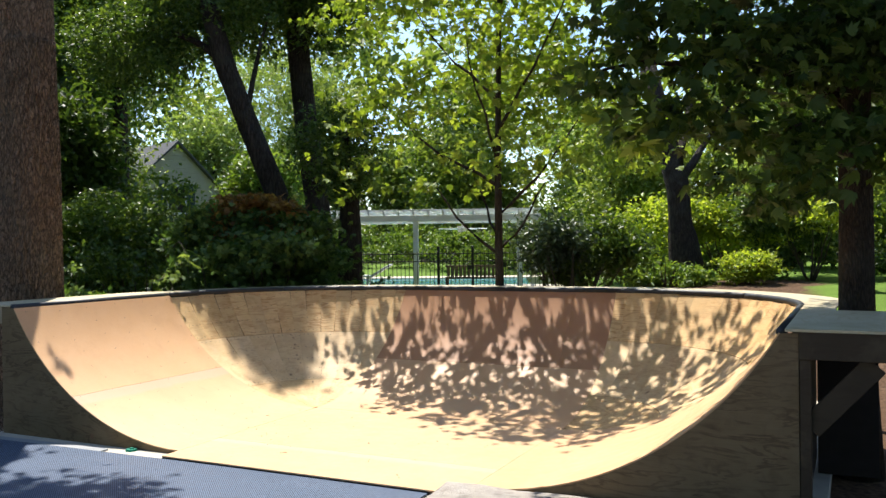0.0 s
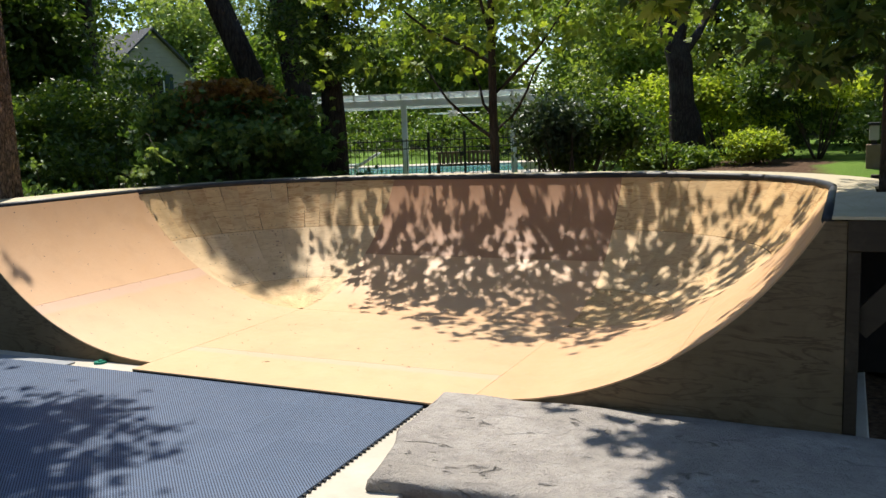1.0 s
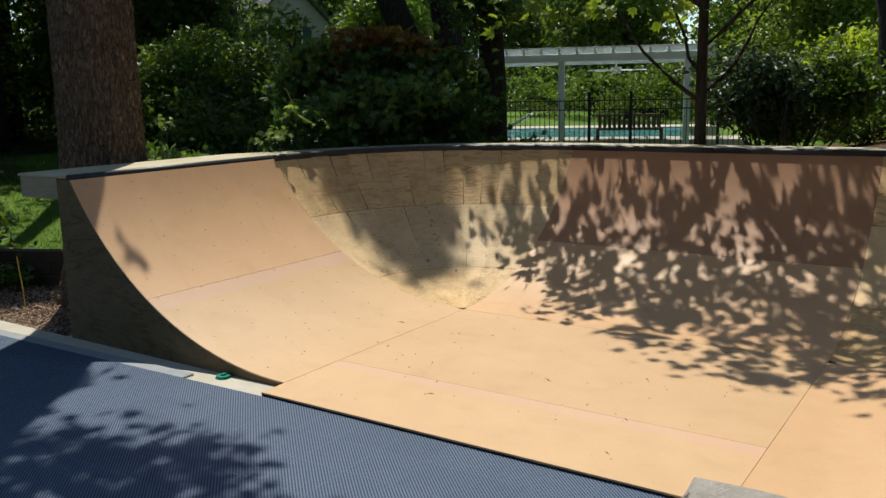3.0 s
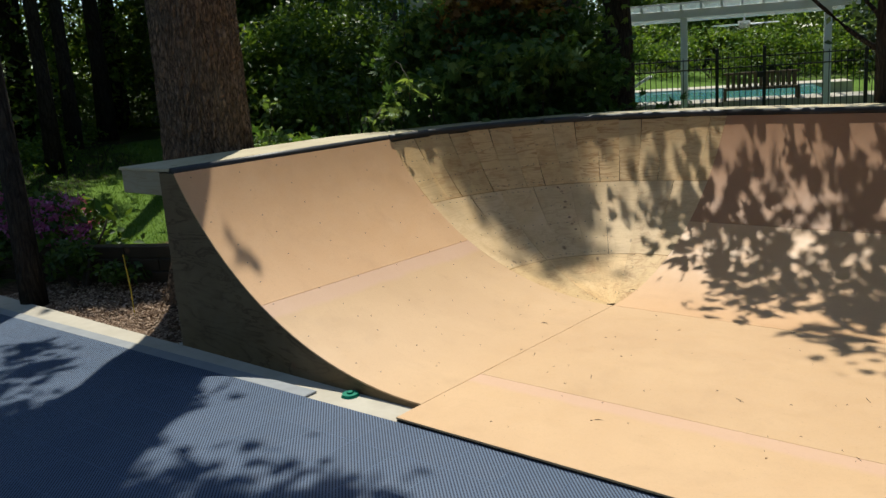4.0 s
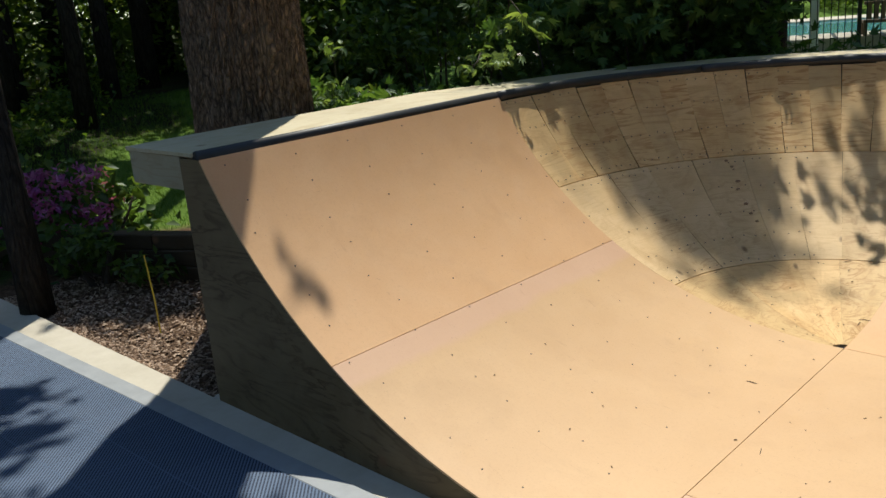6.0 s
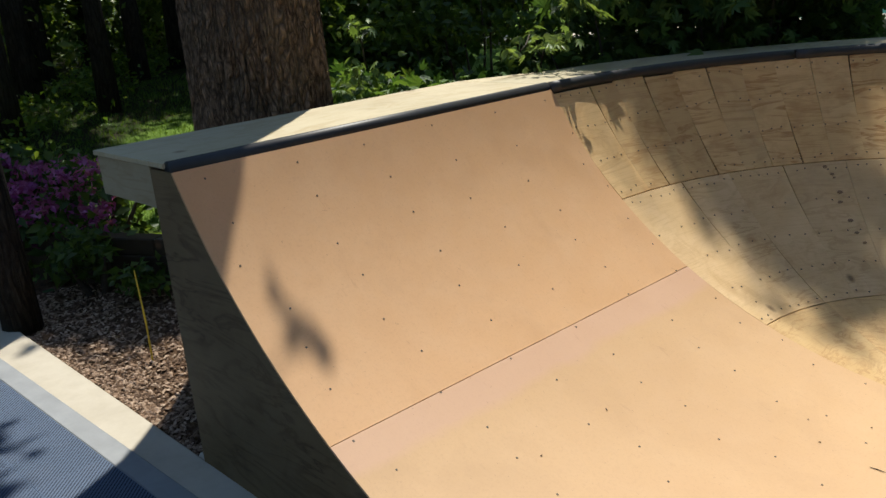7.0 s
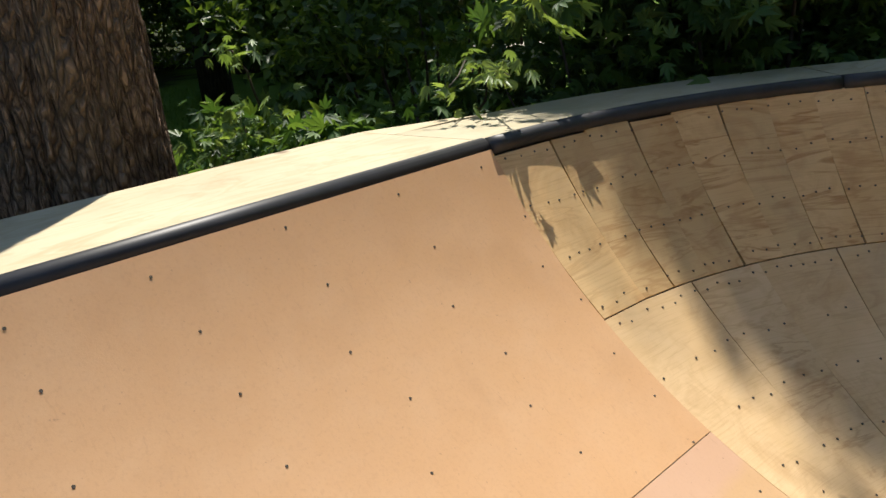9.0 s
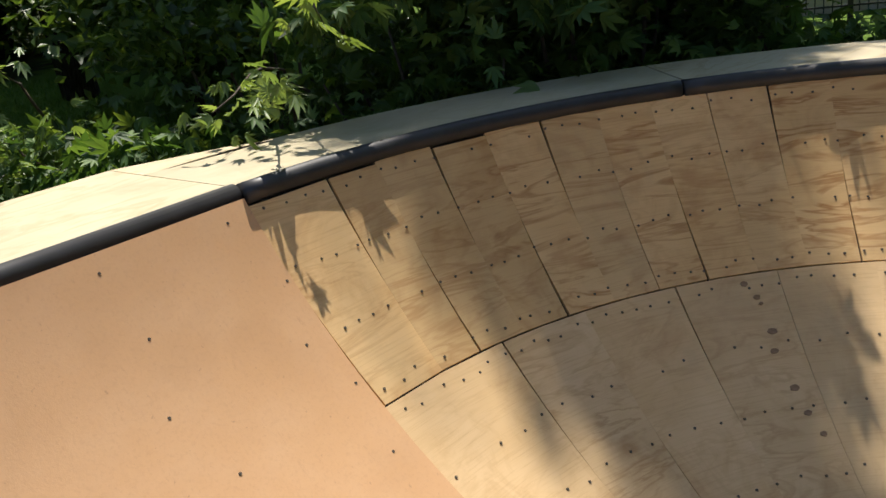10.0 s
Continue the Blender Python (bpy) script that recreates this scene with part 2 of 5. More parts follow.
# brighter copy of the cut-leaf maple leaf, sunlight put into its colour
L_SPRAY = make_leaf("sun-brightened maple leaf", (0.13, 0.205, 0.075), (0.22, 0.315, 0.12), (0.34, 0.44, 0.19), 0.45, 0.42)
L_FLOWER = make_leaf("purple blossom", (0.28, 0.055, 0.24), (0.42, 0.11, 0.37), (0.54, 0.2, 0.48), 0.4)
L_FAR = make_leaf("far foliage", (0.11, 0.17, 0.04), (0.19, 0.26, 0.065), (0.3, 0.37, 0.1))
L_PALE = make_leaf("pale far foliage", (0.16, 0.24, 0.072), (0.24, 0.336, 0.112), (0.352, 0.448, 0.16))

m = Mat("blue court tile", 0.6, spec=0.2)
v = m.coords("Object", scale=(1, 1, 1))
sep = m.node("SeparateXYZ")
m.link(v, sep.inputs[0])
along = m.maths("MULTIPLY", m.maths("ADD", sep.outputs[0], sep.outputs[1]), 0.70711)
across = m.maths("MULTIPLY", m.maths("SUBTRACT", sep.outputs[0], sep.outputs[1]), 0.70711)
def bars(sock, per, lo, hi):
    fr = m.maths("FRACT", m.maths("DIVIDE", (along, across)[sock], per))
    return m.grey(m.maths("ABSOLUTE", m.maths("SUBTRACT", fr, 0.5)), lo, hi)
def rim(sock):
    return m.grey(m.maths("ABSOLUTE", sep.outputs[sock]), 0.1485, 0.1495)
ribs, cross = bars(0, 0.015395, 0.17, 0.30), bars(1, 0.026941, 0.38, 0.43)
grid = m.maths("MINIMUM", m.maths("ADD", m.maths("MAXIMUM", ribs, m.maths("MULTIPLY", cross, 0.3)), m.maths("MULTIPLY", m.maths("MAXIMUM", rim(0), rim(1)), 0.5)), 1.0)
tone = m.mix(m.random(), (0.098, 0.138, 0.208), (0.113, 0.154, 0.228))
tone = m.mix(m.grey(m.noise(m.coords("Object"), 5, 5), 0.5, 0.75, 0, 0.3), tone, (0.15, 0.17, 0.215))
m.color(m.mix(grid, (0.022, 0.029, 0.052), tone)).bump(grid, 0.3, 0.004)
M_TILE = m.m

m = Mat("grey stone", 0.85, spec=0.25)
v = m.coords()
n1, n2, n3 = m.noise(v, 1.1, 6, 0.65, 0.4), m.noise(v, 9, 6, 0.7), m.noise(v, 55, 4, 0.7)
c = m.mix(m.grey(n1, 0.35, 0.68), (0.32, 0.288, 0.25), (0.47, 0.43, 0.385))
c = m.mix(m.grey(n2, 0.42, 0.72, 0, 0.6), c, (0.23, 0.205, 0.19))
c = m.mix(m.grey(m.noise(v, 26, 5, 0.75), 0.55, 0.75, 0, 0.5), c, (0.17, 0.15, 0.14))
c = m.mix(m.grey(m.noise(v, 3.2, 6, 0.7, 0.8), 0.56, 0.66, 0, 0.4), c, (0.50, 0.47, 0.44))
c = m.mix(m.grey(m.noise(m.coords(scale=(1, 2.5, 1), turn=(0, 0, 0.6)), 2.2, 5, 0.6, 1.5), 0.60, 0.68, 0, 0.5), c, (0.16, 0.145, 0.13))
pit = m.grey(m.noise(m.coords(scale=(1, 1.6, 1)), 4.2, 5, 0.55, 0.9), 0.64, 0.69)
c = m.mix(m.maths("MULTIPLY", pit, 0.45), c, (0.12, 0.105, 0.092))
m.color(c).bump(m.maths("SUBTRACT", m.maths("ADD", n2, m.maths("MULTIPLY", n3, 0.5)), pit), 1.0, 0.04)
M_STONE = m.m

m = Mat("water", 0.06, spec=0.5)
m.b.inputs["Base Color"].default_value = (0.10, 0.33, 0.36, 1)
m.bump(m.noise(m.coords(), 3, 3), 0.12, 0.03)
M_WATER = m.m

m = Mat("lawn, bark mulch and woodland soil", 0.95, spec=0.1)
v = m.coords()
sep = m.node("SeparateXYZ")
m.link(v, sep.inputs[0])
edge = m.grey(m.noise(v, 0.7, 4), 0.2, 0.8, -0.7, 0.7)
X, Y = m.maths("ADD", sep.outputs[0], edge), m.maths("ADD", sep.outputs[1], edge)
grass = m.mix(m.grey(m.noise(v, 0.6, 5), 0.3, 0.7), (0.07, 0.135, 0.021), (0.125, 0.21, 0.033))
grass = m.mix(m.grey(m.noise(m.coords(scale=(1, 1, 0.2)), 38, 4, 0.8), 0.4, 0.75, 0, 0.7), grass, (0.17, 0.24, 0.045))
chips = m.node("TexVoronoi", Scale=24.0)
m.link(v, chips.inputs["Vector"])
mulch = m.mix(chips.outputs["Distance"], (0.15, 0.09, 0.052), (0.05, 0.03, 0.02))
mulch = m.mix(m.grey(m.noise(v, 14, 5, 0.8), 0.5, 0.75, 0, 0.6), mulch, (0.30, 0.20, 0.13))
near = m.maths("MULTIPLY", m.grey(X, -11.2, -10.8), m.grey(Y, 17.2, 16.7))
bed = m.maths("MULTIPLY", m.maths("MULTIPLY", m.grey(Y, 17.5, 18.0), m.grey(Y, 23.5, 23.0)), m.maths("MULTIPLY", m.grey(X, -5.0, -4.5), m.grey(X, 0.6, 0.1)))
slant = m.maths("ADD", m.maths("MULTIPLY", m.maths("ADD", X, 12.3), 0.68), m.maths("MULTIPLY", m.maths("SUBTRACT", Y, 8.5), 0.73))
wood = m.maths("MAXIMUM", m.grey(slant, 0.1, -0.5), m.grey(Y, 33, 35))
soil = m.maths("MINIMUM", m.maths("MAXIMUM", near, bed), 1.0)
duff = m.mix(m.grey(m.noise(v, 3, 5, 0.7), 0.4, 0.6), (0.035, 0.028, 0.016), (0.03, 0.05, 0.012))
m.color(m.mix(wood, m.mix(soil, grass, mulch), duff)).bump(m.noise(v, 45, 4, 0.8), 0.8, 0.03)
M_GROUND = m.m


# ---- mesh helpers ----
def part(name, bm, material, parent=None, label=""):
    """Links a bmesh, or a ready mesh, as one object, under its thing if there is one."""
    if isinstance(bm, bmesh.types.BMesh):
        me = bpy.data.meshes.new(name)
        bm.to_mesh(me)
        bm.free()
    else:
        me = bm
    if material and not me.materials:
        me.materials.append(material)
    ob = new(name, me)
    if parent:
        ob.parent = parent
    if label:
        tagged(ob, label)
    return ob


def thing(name, label, category, place=(0, 0, 0), group="", kind="", turn=0.0):
    ob = new(name)
    ob.empty_display_size = 0.1
    ob.matrix_basis = pose(*place, 0, 0, turn)
    return tagged(ob, label, category, group, kind)


def shade(ob, smooth=True):
    ob.data.polygons.foreach_set("use_smooth", [smooth] * len(ob.data.polygons))
    return ob


def box(bm, x0, x1, y0, y1, z0, z1, m=None, bevel=0.0):
    c = Matrix.Translation(((x0 + x1) / 2, (y0 + y1) / 2, (z0 + z1) / 2)) @ Matrix.Diagonal((x1 - x0, y1 - y0, z1 - z0, 1))
    got = bmesh.ops.create_cube(bm, size=1, matrix=(m or Matrix()) @ c)
    if bevel:
        edges = {e for v in got["verts"] for e in v.link_edges}
        bmesh.ops.bevel(bm, geom=list(edges), offset=bevel, segments=1, affect="EDGES")
    return bm


def boxed(x0, x1, y0, y1, z0, z1, bevel=0.004, m=None):
    return box(bmesh.new(), x0, x1, y0, y1, z0, z1, m, bevel)


def unwrap_box(ob, scale=1.0):
    """UVs from the object's own x, y or z, whichever two a face lies in."""
    me = ob.data
    uv = me.uv_layers.new(name="UVMap") if not me.uv_layers else me.uv_layers[0]
    for p in me.polygons:
        n = [abs(a) for a in p.normal]
        k = n.index(max(n))
        for li in p.loop_indices:
            co = me.vertices[me.loops[li].vertex_index].co
            u, w = ((co.y, co.z), (co.x, co.z), (co.x, co.y))[k]
            uv.data[li].uv = (u * scale, w * scale)
    return ob


def tube(bm, pts, radii, sides=10, rough=0.0, seed=0, caps=True):
    """A tapering tube along points, with an uneven skin if rough is set."""
    pts = [Vector(p) for p in pts]
    rings = []
    for i, p in enumerate(pts):
        d = (pts[min(i + 1, len(pts) - 1)] - pts[max(i - 1, 0)]).normalized()
        a = d.orthogonal().normalized() if abs(d.z) < 0.9 else Vector((1, 0, 0)) - d * d.x
        a.normalize()
        b = d.cross(a)
        ring = []
        for k in range(sides):
            t = 2 * math.pi * k / sides
            off = a * math.cos(t) + b * math.sin(t)
            r = radii[i]
            if rough:
                r *= 1 + rough * (noise.noise((p + off * 1.5) * 1.7 + Vector((seed, 0, 0))) + 0.5 * noise.noise(off * 9 + p * 0.6))
            ring.append(bm.verts.new(p + off * r))
        rings.append(ring)
    for r0, r1 in zip(rings, rings[1:]):
        for k in range(sides):
            bm.faces.new((r0[k], r0[(k + 1) % sides], r1[(k + 1) % sides], r1[k]))
    if caps:
        bm.faces.new(rings[0][::-1])
        bm.faces.new(rings[-1])
    return bm


def curve_pts(a, b, bend, n=6, seed=0):
    """Points from a to b that sag or lift by bend, with a little wander."""
    a, b, rng = Vector(a), Vector(b), random.Random(seed)
    out = []
    for i in range(n + 1):
        t = i / n
        p = a.lerp(b, t) + Vector(bend) * (4 * t * (1 - t))
        if 0 < i < n:
            p += Vector([rng.uniform(-1, 1) for _ in range(3)]) * 0.02 * (b - a).length
        out.append(p)
    return out


KITE = np.array([(0, 0, 0), (0.27, 0.42, 0.10), (0, 1.0, -0.10), (-0.27, 0.42, 0.10)])


def frames(rng, n, droop):
    """Random leaf frames whose faces tend upwards and whose tips tend down by droop."""
    nor = rng.normal(size=(n, 3)) + (0, 0, 1.0)
    nor /= np.linalg.norm(nor, axis=1)[:, None]
    tip = rng.normal(size=(n, 3)) + (0, 0, -droop)
    tip -= nor * (tip * nor).sum(1)[:, None]
    tip /= np.linalg.norm(tip, axis=1)[:, None]
    return np.cross(tip, nor), tip, nor


def leaf_mesh(name, centres, size, rng, droop=0.5, lobes=1, vary=0.35, wide=0.11):
    """One mesh of leaves at the centres: plain pointed leaves, or hand-shaped ones with several lobes."""
    n = len(centres)
    right, tip, nor = frames(rng, n, droop)
    s = size * (1 + vary * rng.uniform(-1, 1, n))[:, None, None]
    if lobes == 1:
        shape = KITE
        faces = np.array([(0, 1, 2), (0, 2, 3)])
    else:
        pts, fcs = [(0, 0, 0)], []
        for k in range(lobes):
            a = (k - (lobes - 1) / 2) * 1.9 / (lobes - 1) * 1.15
            ln = 1.0 - 0.22 * abs(k - (lobes - 1) / 2)
            for u, w, h in ((wide, 0.5, 0.02), (0, 1.0, -0.12), (-wide, 0.5, 0.02)):
                x, y = u * ln, w * ln
                pts.append((x * math.cos(a) + y * math.sin(a), y * math.cos(a) - x * math.sin(a), h))
            i = 3 * k + 1
            fcs += [(0, i, i + 1), (0, i + 1, i + 2)]
        shape, faces = np.array(pts), np.array(fcs)
    k = len(shape)
    v = shape[None, :, 0, None] * right[:, None] + shape[None, :, 1, None] * tip[:, None] + shape[None, :, 2, None] * nor[:, None]
    v = (centres[:, None] + v * s).reshape(-1, 3)
    f = (faces[None] + (np.arange(n) * k)[:, None, None]).reshape(-1, 3)
    me = bpy.data.meshes.new(name)
    me.vertices.add(len(v))
    me.vertices.foreach_set("co", v.astype(np.float32).ravel())
    me.loops.add(3 * len(f))
    me.loops.foreach_set("vertex_index", f.astype(np.int32).ravel())
    me.polygons.add(len(f))
    me.polygons.foreach_set("loop_start", np.arange(0, 3 * len(f), 3, dtype=np.int32))
    me.update(calc_edges=True)
    return me


def cloud(rng, blobs, count, clump=0.35, per=26, shell=0.55):
    """Leaf centres in clumps, mostly in the outer part of ellipsoids given as x, y, z, rx, ry, rz."""
    vol = np.array([b[3] * b[4] * b[5] for b in blobs]) ** 0.7
    out = []
    for b, share in zip(blobs, vol / vol.sum()):
        n = max(1, int(count * share / per))
        d = rng.normal(size=(n, 3))
        d /= np.linalg.norm(d, axis=1)[:, None]
        r = shell + (1 - shell) * rng.uniform(0, 1, n) ** 0.6
        r = np.where(rng.uniform(0, 1, n) < 0.2, r * rng.uniform(0.2, 1, n), r) * (1 + 0.12 * rng.normal(size=n))
        c = np.array(b[:3]) + d * r[:, None] * np.array(b[3:])
        sz = clump * rng.uniform(0.5, 1.3, n)
        p = c[:, None] + rng.normal(size=(n, per, 3)) * (sz[:, None, None] * np.array([1, 1, 0.36]))
        out.append(p.reshape(-1, 3))
    return np.concatenate(out)


def crown(name, material, parent, blobs, count, size, seed, clump=0.35, droop=0.5, lobes=1, per=26, shell=0.55, floor=None, label="", wide=0.11):
    rng = np.random.default_rng(seed)
    pts = cloud(rng, blobs, count, clump, per, shell)
    if floor is not None:
        pts = pts[pts[:, 2] > floor]
    return part(name, leaf_mesh(name, pts, size, rng, droop, lobes, 0.35, wide), material, parent, label)


def ragged(seed, lo, hi, n, r0, r1, flat=0.8):
    """Small blobs scattered in a box, for a shrub with an uneven outline."""
    rng = random.Random(seed)
    out = []
    for k in range(n):
        p = [rng.uniform(a, b) for a, b in zip(lo, hi)]
        r = rng.uniform(r0, r1)
        out.append((*p, r, r * rng.uniform(0.8, 1.1), r * flat * rng.uniform(0.7, 1.1)))
    return out


def gz(x, y):
    """The height of the ground."""
    dx = max(-9.3 - x, 0, x - 4.5)
    dy = max(y - 12.0, 0, -6.0 - y)
    d = math.hypot(dx, dy)
    t = min(d / 9.5, 1)
    ss = lambda u: min(max(u, 0), 1) ** 2 * (3 - 2 * min(max(u, 0), 1))
    amp = 0.58 + 0.45 * ss((x + 5.5) / 4.5) + 0.35 * ss((-10.5 - x) / 4)
    return -0.09 + amp * t * t * (3 - 2 * t) + 0.02 * max(d - 12, 0) + 0.05 * noise.noise((x * 0.35, y * 0.35, 0)) * t


def tree(name, label, at, trunk_pts, radii, bark, crowns, limbs=(), sides=14, rough=0.08, seed=0, group=""):
    """A tree: trunk, limbs and one or more leaf crowns (material, blobs, count, leaf size, clump)."""
    t = thing(name, label, "tree", at, group)
    bm = bmesh.new()
    tube(bm, trunk_pts, radii, sides, rough, seed)
    shade(part("trunk", bm, bark, t))
    for i, (a, b, bend, r0, r1) in enumerate(limbs):
        bm = bmesh.new()
        pts = curve_pts(a, b, bend, 6, seed + i)
        tube(bm, pts, [r0 + (r1 - r0) * k / 6 for k in range(7)], 7, 0.06, i)
        shade(part("limb", bm, bark, t))
    for i, (mat, blobs, count, size, clump, lb, per) in enumerate(crowns):
        crown("crown", mat, t, blobs, count, size, seed * 17 + i, clump, 0.5, lb, per, wide=0.2)
    return t


# ---- ground ----
xs = np.concatenate([np.linspace(-220, -32, 12), np.linspace(-30, 20, 101), np.linspace(24, 220, 12)])
ys = np.concatenate([np.linspace(-160, -12, 10), np.linspace(-10, 40, 101), np.linspace(44, 260, 14)])
gv = [(x, y, gz(x, y)) for y in ys for x in xs]
nx = len(xs)
gf = [(j * nx + i, j * nx + i + 1, (j + 1) * nx + i + 1, (j + 1) * nx + i) for j in range(len(ys) - 1) for i in range(nx - 1)]
me = bpy.data.meshes.new("ground")
me.from_pydata(gv, [], gf)
ground = tagged(shade(part("ground", me, M_GROUND)), "sloping lawn with beds of brown bark mulch", "ground", kind="structure")

# concrete slab under the court, seen as a border round the tiles
slab = tagged(part("pavement", boxed(-16.0, -1.30, -9.0, 6.90, -0.16, -0.035, 0.01), M_CONCRETE), "beige concrete slab that borders the blue court", "pavement", kind="structure")
pad = tagged(part("pavement", boxed(-7.05, 0.95, 6.905, 12.0, -0.16, -0.038, 0.01), M_CONCRETE), "concrete base under the skate ramp", "pavement", kind="structure")

# ---- ramp ----
XA, XB, YC, YF = -4.535, -1.55, 9.13, 6.91  # feet of the two sides, foot of the back, open front
RUN, RISE = 2.235, 1.277
RAD = (RUN * RUN + RISE * RISE) / (2 * RISE)
ARC = RAD * math.asin(RUN / RAD)
T = 0.010
ramp = thing("skate_ramp", "U-shaped wooden backyard skate ramp with tan riding surface and black coping", "skate ramp")


def prof(s, lift=0.0):
    """Distance out from the foot and height at arc length s up the curve."""
    a = s / RAD
    return (RAD - lift) * math.sin(a), RAD - (RAD - lift) * math.cos(a)


def at_side(side, along, s, lift=0.0):
    """side: left, right, back, or the two corners, where along is an angle in degrees from the straight side."""
    o, z = prof(s, lift)
    if side == "left":
        return Vector((XA - o, along, z))
    if side == "right":
        return Vector((XB + o, along, z))
    if side == "back":
        return Vector((along, YC + o, z))
    a = radians(along)
    if side == "cornerL":
        return Vector((XA - o * math.cos(a), YC + o * math.sin(a), z))
    return Vector((XB + o * math.cos(a), YC + o * math.sin(a), z))


def sheet(name, side, a0, a1, s0, s1, material, lift=0.0, gap=0.0015, cols=1, slant=0.0, label="", thick=T):
    """A bent sheet of board between a0 and a1 along a side and arc lengths s0 and s1, with thickness and UVs."""
    rows = max(2, int((s1 - s0) / 0.11))
    bm = bmesh.new()
    uv = bm.loops.layers.uv.new("UVMap")
    corner = side.startswith("corner")
    grid = {}
    for j in range(rows + 1):
        s = s0 + gap + (s1 - s0 - 2 * gap) * j / rows
        g = math.degrees(gap / max(prof(s)[0], 0.15)) if corner else gap
        sl = slant * (j / rows - 0.5)
        for i in range(cols + 1):
            al = a0 + g + (a1 - a0 - 2 * g) * i / cols + sl
            for top in (0, 1):
                lf = lift if top else lift - thick
                grid[i, j, top] = bm.verts.new(at_side(side, al, s, lf)), (radians(al) * 2.0 if corner else al, s)
    def quad(*keys):
        try:
            f = bm.faces.new([grid[k][0] for k in keys])
        except ValueError:
            return
        for lp, k in zip(f.loops, keys):
            lp[uv].uv = grid[k][1]
        f.smooth = True
    for j in range(rows):
        for i in range(cols):
            quad((i, j, 1), (i + 1, j, 1), (i + 1, j + 1, 1), (i, j + 1, 1))
            quad((i, j, 0), (i, j + 1, 0), (i + 1, j + 1, 0), (i + 1, j, 0))
        for i in (0, cols):
            quad((i, j, 0), (i, j, 1), (i, j + 1, 1), (i, j + 1, 0))
    for i in range(cols):
        for j in (0, rows):
            quad((i, j, 0), (i, j, 1), (i + 1, j, 1), (i + 1, j, 0))
    bmesh.ops.recalc_face_normals(bm, faces=bm.faces)
    for e in bm.edges:
        if len(e.link_faces) == 2 and e.calc_face_angle(0) > 0.6:
            e.smooth = False
    return part(name, bm, material, ramp, label)


SEAM = ARC - 1.22
# straight sides, two sheets each
sheet("riding_sheet", "left", YF - 0.021, YC, SEAM, ARC, M_TAN, 0.006, label="smooth tan hardboard sheet with screw heads")
sheet("riding_sheet", "left", YF - 0.021, YC, 0.0, SEAM, M_PINK_SEAM, 0.006, label="pinkish tan hardboard sheet")
sheet("riding_sheet", "right", YF - 0.021, YC, SEAM, ARC, M_ORANGE, 0.006, label="tan hardboard sheet striped by leaf shadow")
sheet("riding_sheet", "right", YF - 0.021, YC, 0.0, SEAM, M_ORANGE, 0.006)
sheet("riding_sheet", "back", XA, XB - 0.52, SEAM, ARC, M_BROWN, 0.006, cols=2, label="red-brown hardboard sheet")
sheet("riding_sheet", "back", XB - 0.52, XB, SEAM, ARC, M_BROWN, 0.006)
sheet("riding_sheet", "back", XA, XB, 0.0, SEAM, M_TAN, 0.006, cols=2)
# flat bottom
def flat(x0, x1, y0, y1, mat, lift=0.006):
    ob = part("floor_sheet", boxed(x0 + 0.001, x1 - 0.001, y0 + 0.001, y1 - 0.001, lift - 0.012, lift, 0.0015), mat, ramp)
    return ob
flat(XA, XB, YF - 0.235, 7.45, M_FLOOR)
flat(XA, XB, 7.45, YC, M_PINK)
part("base_edge", boxed(XA, XB + 0.1, YF - 0.233, YF, -0.038, -0.007, 0.003), M_DARK, ramp, "dark wooden edge under the floor sheet")

# strips of plywood in the corners: three rows
rng = random.Random(4)
for side in ("cornerL", "cornerR"):
    cuts = [0.0, 7.7] + [12.6 + 5.66 * k for k in range(14)]
    cuts = [c for c in cuts if c < 88.5] + [90.0]
    for a0, a1 in zip(cuts, cuts[1:]):
        sheet("plywood_strip", side, a0, a1, 1.97, ARC - 0.012 - (0.016 if rng.random() < 0.25 else 0), M_PLY, 0.004 + rng.uniform(-0.0005, 0.0005), rng.uniform(0.0004, 0.0009), slant=rng.uniform(-0.5, 0.3))
    cuts = [0.0, 15.4, 25.9, 37.0, 48.6, 59.2, 69.6, 79.8, 90.0]
    for a0, a1 in zip(cuts, cuts[1:]):
        sheet("plywood_strip", side, a0, a1, 0.995, 1.965, M_PLYV, 0.004 + rng.uniform(-0.0005, 0.0005), rng.uniform(0.0002, 0.0008), cols=2, slant=rng.uniform(-0.4, 0.4))
    cuts = [0.0, 26.4, 53.8, 68.8, 90.0]
    for a0, a1 in zip(cuts, cuts[1:]):
        sheet("plywood_wedge", side, a0, a1, 0.06, 0.99, M_PLY, 0.004, 0.0003, cols=3)
    # the frame behind the strips, seen only as dark joints
    sheet("backing_board", side, -0.3, 90.3, 0.03, ARC - 0.02, M_DARK, -0.008, 0, cols=24)

